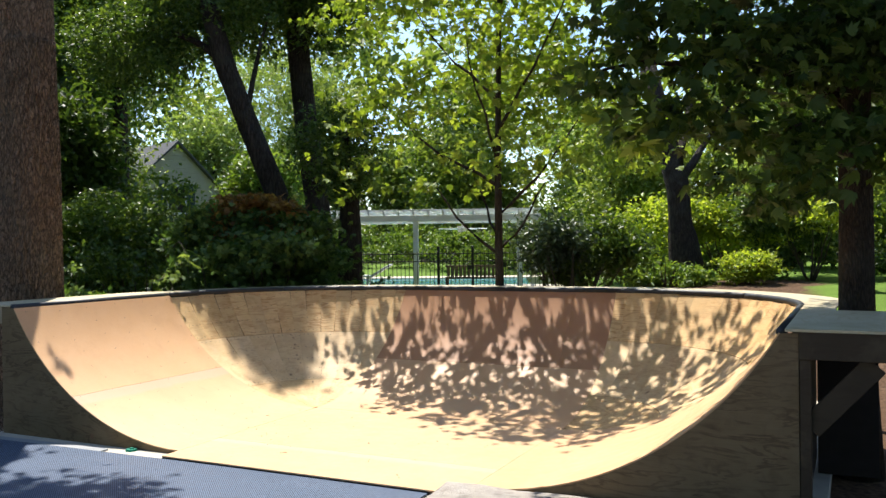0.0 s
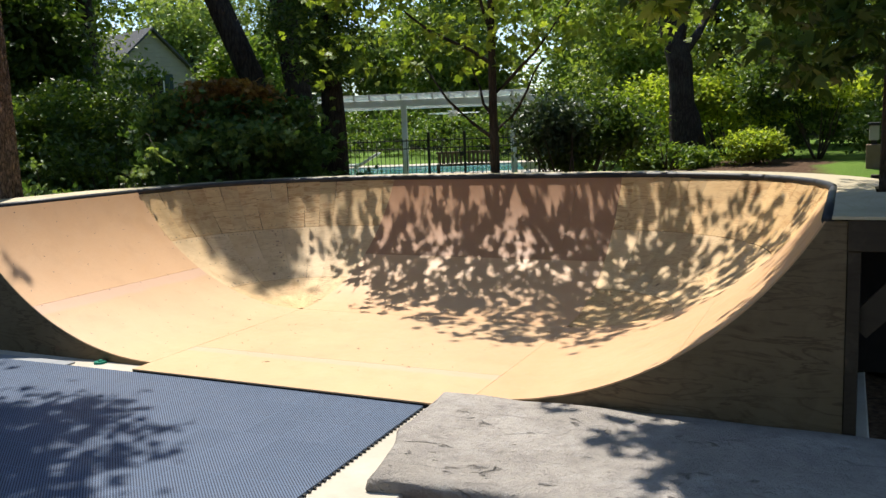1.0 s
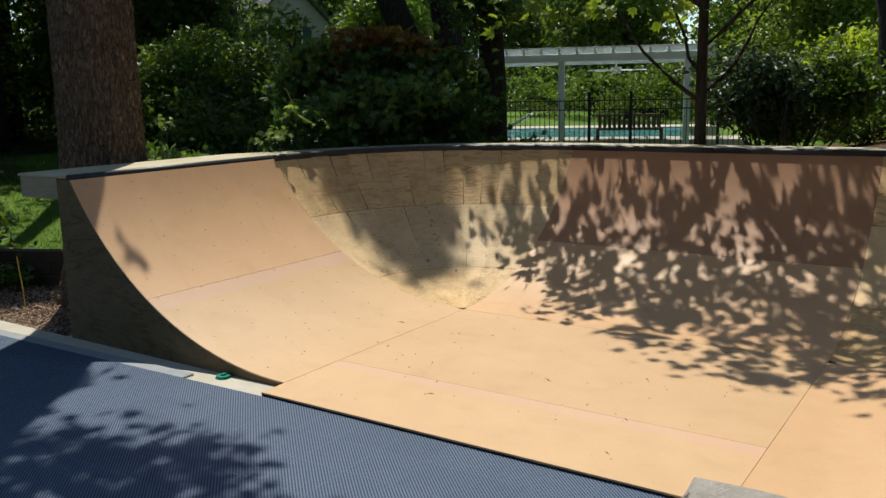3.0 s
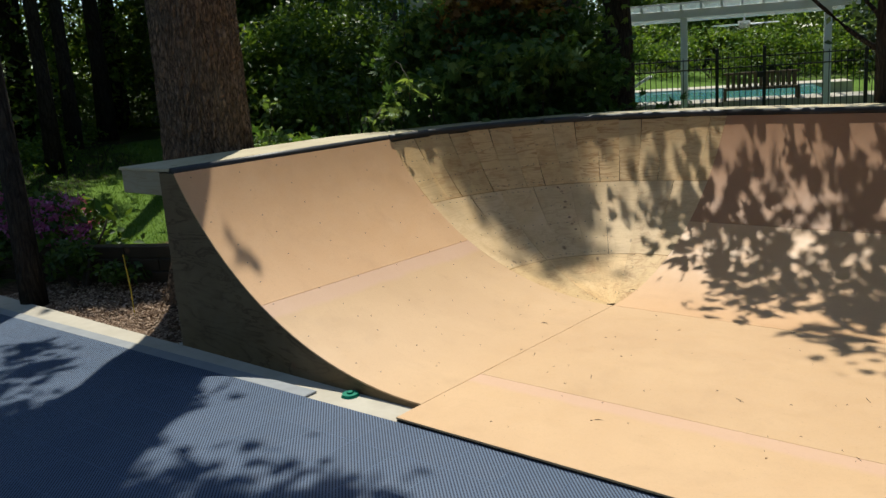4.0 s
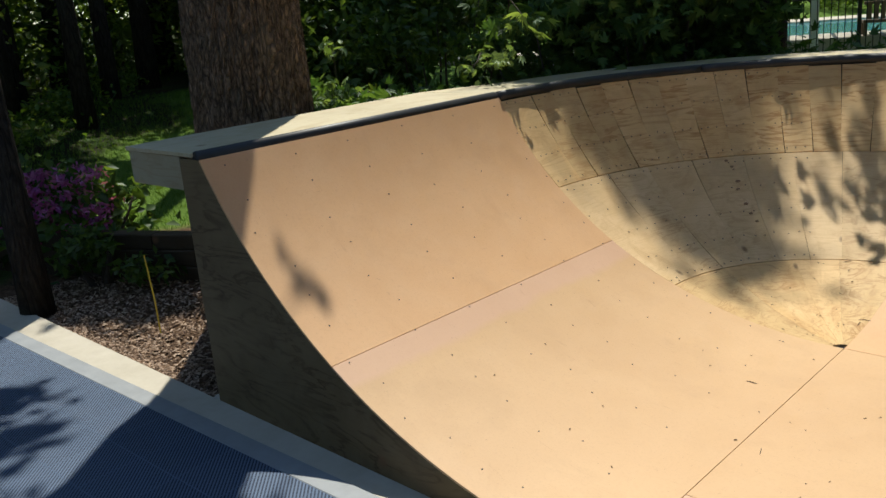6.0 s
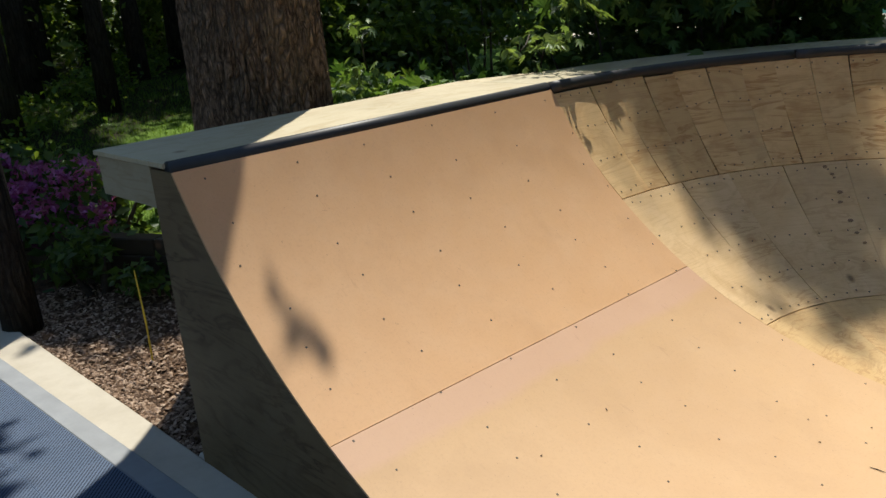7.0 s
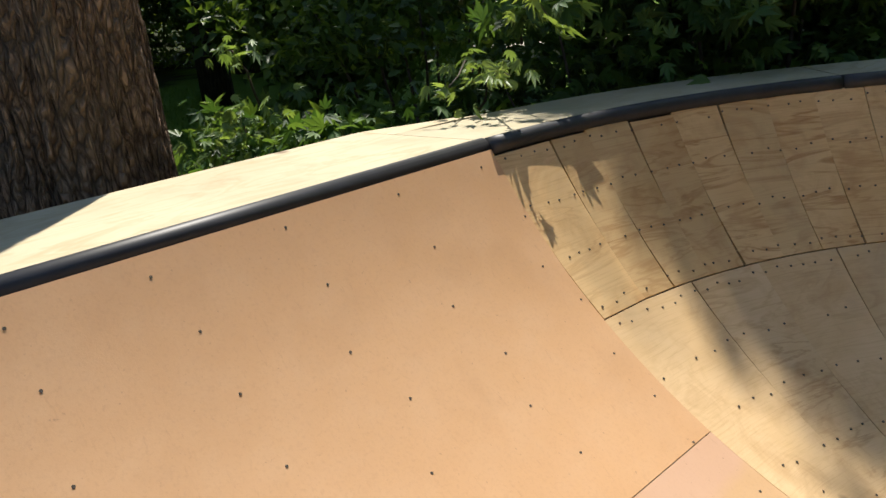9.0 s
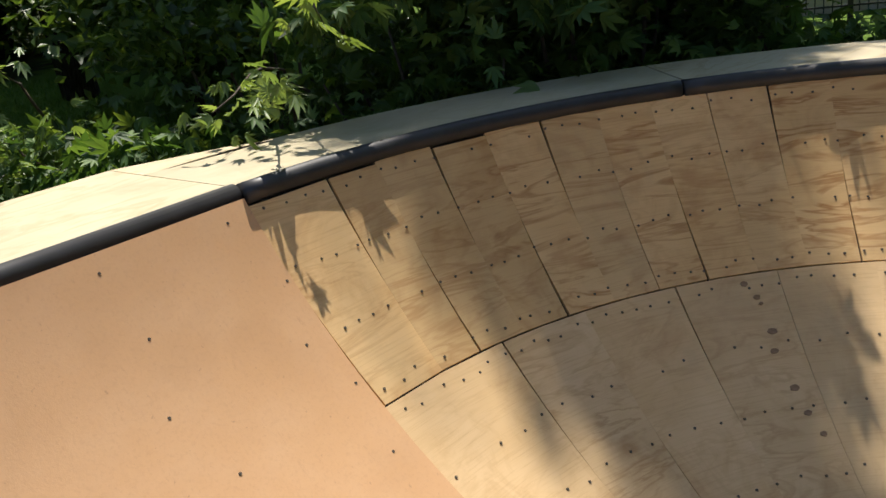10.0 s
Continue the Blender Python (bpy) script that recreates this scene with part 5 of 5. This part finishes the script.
for k in range(5):
    part("blade", boxed(0.1, 0.66, -0.06, 0.06, -0.165, -0.155, 0.003, Matrix.Rotation(radians(72 * k + 10), 4, "Z") @ Matrix.Rotation(radians(9), 4, "X")), M_WHITE, fan)

fence = thing("pool_fence", "black iron pool fence with a closed gate", "fence", (-7.8, 19.1, 0.6))
fm = Matrix.Translation((7.8, -19.1, -0.6)) @ pose(-7.83, 19.09, 0, 0, 0, turn)
for k in range(-34, 40):
    u = k * 0.1
    part("picket", boxed(u - 0.007, u + 0.007, -0.007, 0.007, 0.55, 1.73 + (0.06 if 0 < k < 8 else 0), 0.0, fm), M_IRON, fence)
for z in (0.62, 1.50, 1.68):
    part("rail", boxed(-3.4, 3.95, -0.012, 0.012, z - 0.012, z + 0.012, 0.002, fm), M_IRON, fence)
for u in (-3.4, -1.9, 0.0, 0.82, 2.5, 3.95):
    part("post", boxed(u - 0.03, u + 0.03, -0.03, 0.03, 0.35, 1.86, 0.004, fm), M_IRON, fence)
part("gate_latch", boxed(0.70, 0.80, -0.05, -0.02, 1.30, 1.40, 0.004, fm), M_IRON, fence)

yard = pose(-8.72, 19.64, 0, 0, 0, turn)
tagged(part("water", boxed(-8.0, 2.9, 1.25, 6.2, 0.2, 0.80, 0.01, yard), M_WATER), "turquoise pool water behind the fence", "water", kind="structure")
tagged(part("pavement", boxed(-9.0, 3.8, 0.0, 1.22, 0.2, 0.84, 0.01, yard), M_CONCRETE), "pale paving along the near side of the pool", "pavement", kind="structure")
tagged(part("pavement", boxed(-9.0, 3.8, 6.23, 7.6, 0.2, 0.84, 0.01, yard), M_CONCRETE), "pale paving along the far side of the pool", "pavement", kind="structure")

bench = thing("garden_bench", "brown slatted wooden bench by the pool fence", "bench", (-7.5, 20.1, 0.84))
bmx = Matrix.Translation((7.5, -20.1, 0)) @ pose(-8.02, 19.86, 0, 0, 0, turn)
for k in range(13):
    part("slat", boxed(0.05 + k * 0.1, 0.115 + k * 0.1, -0.018, 0.018, 0.26, 0.50, 0.003, bmx), M_TEAK, bench)
for z in (0.23, 0.52):
    part("rail", boxed(0, 1.38, -0.022, 0.022, z - 0.025, z + 0.025, 0.004, bmx), M_TEAK, bench)
part("seat", boxed(0, 1.38, 0.03, 0.45, 0.20, 0.24, 0.004, bmx), M_TEAK, bench)
for u in (0.03, 1.35):
    for w in (0.0, 0.42):
        part("leg", boxed(u - 0.03, u + 0.03, w - 0.03, w + 0.03, 0.0, 0.20, 0.003, bmx), M_TEAK, bench)

lounge = thing("pool_lounger", "pale pool lounger behind the fence", "lounger", (-10.3, 19.3, 0.84))
lm = pose(0, 0, 0, 0, 0, turn)
part("seat", boxed(-0.8, 0.45, -0.28, 0.28, 0.26, 0.31, 0.01, lm), M_WHITE, lounge)
part("backrest", boxed(-0.1, 0.55, -0.28, 0.28, -0.025, 0.025, 0.01, lm @ Matrix.Translation((0.45, 0, 0.29)) @ Matrix.Rotation(radians(-30), 4, "Y")), M_WHITE, lounge)
for u, w in ((-0.7, -0.23), (-0.7, 0.23), (0.35, -0.23), (0.35, 0.23)):
    part("leg", boxed(u - 0.02, u + 0.02, w - 0.02, w + 0.02, 0.0, 0.26, 0.003, lm), M_WHITE, lounge)

post = thing("lantern_post", "grey stone pier with a garden lantern on the lawn", "lantern", (1.25, 20.0, 0.9))
part("pier", boxed(-0.13, 0.13, -0.13, 0.13, -0.1, 0.42, 0.01), M_TEAK, post)
bm = boxed(-0.11, 0.11, -0.11, 0.11, 0.78, 0.84, 0.01)
part("cap", bm, M_IRON, post)
part("lamp_body", boxed(-0.085, 0.085, -0.085, 0.085, 0.50, 0.78, 0.006), M_SIDING, post)
part("neck", boxed(-0.05, 0.05, -0.05, 0.05, 0.42, 0.50, 0.004), M_IRON, post)

# ---- house ----
house = thing("house", "cream-sided house with a grey shingled gable roof among trees", "house", (-28.0, 31.8, 1.2))
hm = Matrix.Rotation(radians(72), 4, "Z")
bm = bmesh.new()
gw, gh, eave = 4.4, 5.7, 1.6
pr = [(-gw, -0.8), (gw, -0.8), (gw, eave), (0.0, gh), (-gw, eave)]
fr = [bm.verts.new(hm @ Vector((x, 0, z))) for x, z in pr]
bk = [bm.verts.new(hm @ Vector((x, 13, z))) for x, z in pr]
bm.faces.new(fr)
bm.faces.new(bk[::-1])
for i in range(5):
    bm.faces.new((fr[i], bk[i], bk[(i + 1) % 5], fr[(i + 1) % 5]))
bmesh.ops.recalc_face_normals(bm, faces=bm.faces)
part("wall", bm, M_SIDING, house)
for sg in (-1, 1):
    bm = bmesh.new()
    q = [(0, gh + 0.12), (sg * (gw + 0.35), eave - 0.22 + 0.12 - 0.05)]
    vs = []
    for y in (-0.3, 13.3):
        for (x, z) in q:
            for dz in (0, -0.12):
                vs.append(bm.verts.new(hm @ Vector((x, y, z + dz))))
    for f in ((0, 2, 6, 4), (1, 5, 7, 3), (0, 1, 3, 2), (4, 6, 7, 5), (0, 4, 5, 1), (2, 3, 7, 6)):
        bm.faces.new([vs[i] for i in f])
    bmesh.ops.recalc_face_normals(bm, faces=bm.faces)
    part("roof", bm, M_SHINGLE, house)
for k in range(31):
    z = -0.7 + k * 0.2
    half = gw if z < eave else gw * (gh - z) / (gh - eave)
    if half > 0.15:
        part("siding_board", boxed(-half + 0.04, half - 0.04, -0.035, -0.005, z, z + 0.19, 0.004, hm), M_SIDING, house)
win = part("window", boxed(-0.5, 0.5, -0.07, -0.02, 2.3, 3.7, 0.01, hm), M_WHITE, house)
part("pane", boxed(-0.42, 0.42, -0.085, -0.072, 2.4, 3.6, 0.003, hm), M_DARK, win)
for x in (-0.95, 0.53):
    part("shutter", boxed(x, x + 0.42, -0.08, -0.03, 2.25, 3.75, 0.01, hm), M_SHUTTER, house)

# ---- woods ----
def woodland_tree(x, y, h, w, mat, n, leaf, seed, low=0.25, bark=M_BARK_DARK):
    g = gz(x, y)
    rng = random.Random(seed)
    blobs = []
    for k in range(6):
        f = low + (1 - low) * (k + 0.5) / 6
        blobs.append((x + rng.uniform(-0.35, 0.35) * w, y + rng.uniform(-0.35, 0.35) * w, g + h * f, w * rng.uniform(0.55, 0.85), w * rng.uniform(0.55, 0.85), h * 0.15))
    r = 0.018 * h + 0.05
    grow("woodland_tree", "tall leafy woodland tree with dark trunk", (x, y, g), [(x, y, g - 0.2), (x + 0.05, y, g + h * 0.2), (x - 0.05, y + 0.1, g + h * 0.5), (x, y, g + h * 0.9)], [r * 1.3, r, r * 0.75, r * 0.25], bark, [(mat, blobs, n, leaf, w * 0.22)], (), 9, 0.06, seed, "woods")


rng = random.Random(77)
# behind the pool and house
for i in range(15):
    x = -34 + i * 3.3 + rng.uniform(-1, 1)
    woodland_tree(x, 37 + rng.uniform(-1, 6), rng.uniform(5.5, 9.5), 2.8, (L_FAR, L_PALE, L_MID)[i % 3], 12000, 0.25, 100 + i, 0.05)
for i, (x, y, h, w, mat) in enumerate([(-32.0, 41.0, 14.0, 4.2, L_PALE), (-26.5, 40, 12.0, 3.8, L_PALE), (-25.5, 24.5, 9.0, 2.8, L_FAR), (-17.6, 15.0, 7.0, 2.0, L_DARK), (-19.5, 16.5, 8.5, 2.5, L_DARK), (-13.6, 13.6, 4.6, 1.3, L_DARK), (-17.0, 24.0, 4.0, 1.6, L_MID), (3.0, 28, 7, 2.4, L_FAR), (5.0, 24, 8, 2.4, L_FAR), (6.5, 20, 9, 2.6, L_DARK), (-5.5, 29, 5.5, 2.0, L_FAR), (8, 30, 9, 3, L_FAR), (-0.5, 29.5, 5.5, 1.8, L_PALE)]):
    woodland_tree(x, y, h, w, mat, 13000, 0.18, 140 + i, 0.12)
woodland_tree(-16.6, 17.6, 10.5, 2.6, L_MID, 13000, 0.16, 160, 0.52)
woodland_tree(-21.0, 20.5, 11.5, 2.8, L_DARK, 13000, 0.17, 161, 0.45)
# wood beyond the left lawn: rows that stand farther off to the north
n = 0
for a, d in [(200, 13), (196, 17), (191, 14), (187, 19), (183, 15.5), (180, 21), (176, 17), (173, 23), (170, 18), (167, 24), (164, 19.5), (161, 25), (158, 20), (155, 26), (152, 21.5), (149, 27), (146, 23), (143, 29), (140, 24), (185, 26), (175, 30), (165, 32), (155, 34), (146, 36), (195, 24), (205, 18)]:
    x, y = -3.0 + d * math.cos(radians(a)), 5.0 + d * math.sin(radians(a))
    woodland_tree(x, y, rng.uniform(9, 13), 2.7, (L_DARK, L_MID, L_FAR)[n % 3], 6200, 0.19, 170 + n, 0.05)
    n += 1
blobs = []
for k in range(46):
    a, d = radians(138 + k * 1.55), rng.uniform(21, 30)
    x, y = -3.0 + d * math.cos(a), 5.0 + d * math.sin(a)
    blobs.append((x, y, gz(x, y) + 0.7, 1.5, 1.5, rng.uniform(1.2, 2.4)))
under = tagged(crown("undergrowth", L_MID, None, blobs, 36000, 0.14, 400, 0.3), "dense dark undergrowth at the edge of the wood", "undergrowth", kind="stuff")
# tree added with an unseen high crown that keeps the flower bed in the shade
grow("woodland_tree", "tall leafy woodland tree with dark trunk", (-15.6, 13.2, 0.5), [(-15.6, 13.2, 0.3), (-15.5, 13.1, 3.0), (-15.0, 12.6, 6.0), (-14.3, 11.8, 9.0)], [0.24, 0.2, 0.16, 0.06], M_BARK_DARK, [(L_DARK, over([(-10.7, 7.35, 1.0, 0.4), (-9.4, 7.6, 0.6, 0.3), (-9.1, 7.65, 0.4, 0.15), (-9.8, 7.4, 0.4, 0.25), (-12.0, 7.2, 1.2, 0.8), (-10.0, 6.6, 0.7, 0.5), (-14.6, 12.9, 0.9, 0.4), (-16.2, 10.4, 1.3, 0.8), (-13.0, 9.5, 0.5, 0.15), (-14.4, 8.8, 0.8, 0.4), (-17.5, 11.8, 1.3, 0.9), (-16.6, 14.2, 1.4, 1.0)], 10.0, 0.6), 21000, 0.17, 0.2)], [((-15.0, 12.6, 6.0), (-13.2, 11.0, 8.8), (0, 0, 0.2), 0.08, 0.02)], 10, 0.06, 260, "woods")
# unseen tall woods added on the garden's other sides to hold back sky light
blobs = []
for k in range(60):
    a, d = radians(178 + k * 4.4), rng.uniform(24, 32)
    x, y = -3 + d * math.cos(a), 4 + d * math.sin(a)
    for z in (2.5, 7.0, 11.5):
        blobs.append((x + rng.uniform(-1.5, 1.5), y + rng.uniform(-1.5, 1.5), gz(x, y) + z, 2.6, 2.6, rng.uniform(2.2, 3.2)))
tagged(crown("unseen_woods", L_DARK, None, blobs, 30000, 0.8, 403, 0.8), "added unseen wall of trees that holds sky light off the garden", "woods", kind="stuff")
# far ring of woods that closes the place
blobs = []
for k in range(64):
    a, d = radians(k * 360 / 64 + rng.uniform(-2, 2)), rng.uniform(56, 70)
    x, y = -4 + d * math.cos(a), 8 + d * math.sin(a)
    blobs.append((x, y, gz(x, y) + 3.0, 5.0, 5.0, rng.uniform(3.2, 5.0)))
for k in range(26):
    a, d = radians(72 + k * 2.6), rng.uniform(44, 54)
    x, y = -4 + d * math.cos(a), 8 + d * math.sin(a)
    blobs.append((x, y, gz(x, y) + rng.uniform(6, 13), 3.6, 3.6, rng.uniform(2.5, 4.0)))
tagged(crown("far_woods", L_FAR, None, blobs, 48000, 0.7, 401, 0.9), "distant wall of sunlit trees round the garden", "woods", kind="stuff")
grow("slim_tree", "slim dark trunk beside the court", (-9.55, 6.95, -0.08), [(-9.55, 6.95, -0.1), (-9.6, 6.97, 1.0), (-9.7, 7.0, 2.2), (-9.75, 7.05, 4.0), (-9.8, 7.1, 7.0)], [0.13, 0.10, 0.09, 0.08, 0.04], M_BARK_DARK, [(L_DARK, [(-9.9, 7.3, 6.8, 1.2, 1.0, 0.8)], 1800, 0.13, 0.25)], (), 12, 0.05, 31)
# hedge behind the pool
shrub("hedge", "clipped green hedge behind the pool", (-13.0, 31.5, 0.8), [(L_MID, [(-13.0 + 2.0 * k * axis.x, 31.5 + 2.0 * k * axis.y, 1.7, 1.4, 1.0, 1.1) for k in range(-5, 7)], 26000, 0.12, 0.2)], 5, 1, 1, 33, category="hedge")
# low wall of dark timbers that holds the lawn above the mulch bed
timber_wall = thing("retaining_wall", "low dark timber retaining wall behind the mulch bed", "retaining wall", (-10.1, 7.72, -0.1))
for k, (z0, z1) in enumerate(((0.0, 0.135), (0.139, 0.27), (0.274, 0.40))):
    for j in range(3):
        u0 = -2.9 + 1.75 * j + (0.4 if k % 2 else 0.0)
        m_ = Matrix.Rotation(radians(25.0), 4, "Z")
        unwrap_box(part("timber", boxed(u0, u0 + 1.745, -0.07 + 0.008 * k, 0.07 + 0.008 * k, z0, z1, 0.008, m_), M_STUD, timber_wall))
# slim trunks at the edge of the wood, with crowns high overhead
for i, (x, y, r) in enumerate([(-13.4, 7.9, 0.11), (-14.8, 8.6, 0.16), (-15.6, 10.2, 0.12), (-16.9, 9.6, 0.15), (-17.6, 11.6, 0.13), (-18.7, 12.9, 0.17), (-16.0, 7.4, 0.14), (-19.4, 10.7, 0.13)]):
    g = gz(x, y)
    grow("slim_tree", "slim dark trunk at the edge of the wood", (x, y, g), [(x, y, g - 0.15), (x + 0.06, y, g + 1.5), (x - 0.05, y + 0.05, g + 3.5), (x + 0.1, y, g + 7.5)], [r * 1.3, r, r * 0.85, r * 0.4], M_BARK_DARK, [(L_MID, [(x, y, g + 6.5, 1.6, 1.6, 1.2)], 500, 0.15, 0.3), (L_MID, [(x + 0.2, y - 0.3, g + 3.4, 1.0, 1.0, 0.4)], 220, 0.13, 0.25)], (), 10, 0.06, 280 + i, "woods")
blobs = []
for k in range(22):
    f = k / 21
    x, y = -11.9 - 8.5 * f + rng.uniform(-0.3, 0.3), 6.6 + 7.2 * f + rng.uniform(-0.9, 0.0)
    blobs.append((x, y, gz(x, y) + 0.1, 0.6, 0.6, rng.uniform(0.15, 0.4)))
tagged(crown("ferns", L_MID, None, blobs, 4000, 0.10, 402, 0.2), "low dark undergrowth along the edge of the lawn", "undergrowth", kind="stuff")
# yellow marker stake in the mulch
bm = bmesh.new()
tube(bm, [(0, 0, -0.1), (-0.06, 0.03, 0.2), (-0.16, 0.06, 0.5)], [0.006, 0.006, 0.004], 8)
stake = tagged(part("marker_stake", bm, M_YELLOW), "thin yellow plastic stake leaning in the mulch", "stake")
stake.matrix_basis = pose(-8.30, 7.27, -0.06)
# chips of mulch
bm_v, bm_f = [], []
cr = np.random.default_rng(5)
n = 9000
cx_, cy_ = cr.uniform(-10.2, -6.98, n), 6.93 + cr.uniform(0, 1, n) ** 1.5 * 2.2
for x, y, a, l, w, t1 in zip(cx_, cy_, cr.uniform(0, 6.3, n), cr.uniform(0.007, 0.024, n), cr.uniform(0.004, 0.011, n), cr.uniform(-0.012, 0.012, n)):
    z = gz(x, y) + 0.008
    c, s = math.cos(a), math.sin(a)
    b0 = len(bm_v)
    for u, v, h in ((-l, -w, -t1), (l, -w, t1), (l, w, t1), (-l, w, -t1), (0, 0, 0.008)):
        bm_v.append((x + u * c - v * s, y + u * s + v * c, z + h))
    bm_f += [(b0, b0 + 1, b0 + 4), (b0 + 1, b0 + 2, b0 + 4), (b0 + 2, b0 + 3, b0 + 4), (b0 + 3, b0, b0 + 4)]
me = bpy.data.meshes.new("mulch")
me.from_pydata(bm_v, [], bm_f)
m = Mat("mulch chip", 0.9, spec=0.15)
m.color(m.ramp(m.island(), [(0, (0.09, 0.055, 0.035)), (0.5, (0.25, 0.165, 0.11)), (1, (0.50, 0.37, 0.27))]))
tagged(part("mulch", me, m.m), "loose brown bark chips over the bed", "mulch", kind="stuff")
# blades of grass on the lawn beyond the bed
gr = np.random.default_rng(9)
n = 26000
gx, gy = gr.uniform(-17.5, -10.9, n), gr.uniform(6.5, 13.5, n)
bm_v, bm_f = [], []
for x, y, a, h, b in zip(gx, gy, gr.uniform(0, 6.3, n), gr.uniform(0.03, 0.075, n), gr.normal(0, 0.025, (n, 2))):
    z = gz(x, y) - 0.004
    c, s_ = 0.006 * math.cos(a), 0.006 * math.sin(a)
    k = len(bm_v)
    bm_v += [(x - c, y - s_, z), (x + c, y + s_, z), (x + b[0], y + b[1], z + h)]
    bm_f.append((k, k + 1, k + 2))
me = bpy.data.meshes.new("grass_blades")
me.from_pydata(bm_v, [], bm_f)
tagged(part("grass_blades", me, make_leaf("grass blade", (0.06, 0.13, 0.02), (0.105, 0.19, 0.032), (0.17, 0.26, 0.055), 0.45)), "mown green grass blades of the lawn", "grass", kind="stuff")
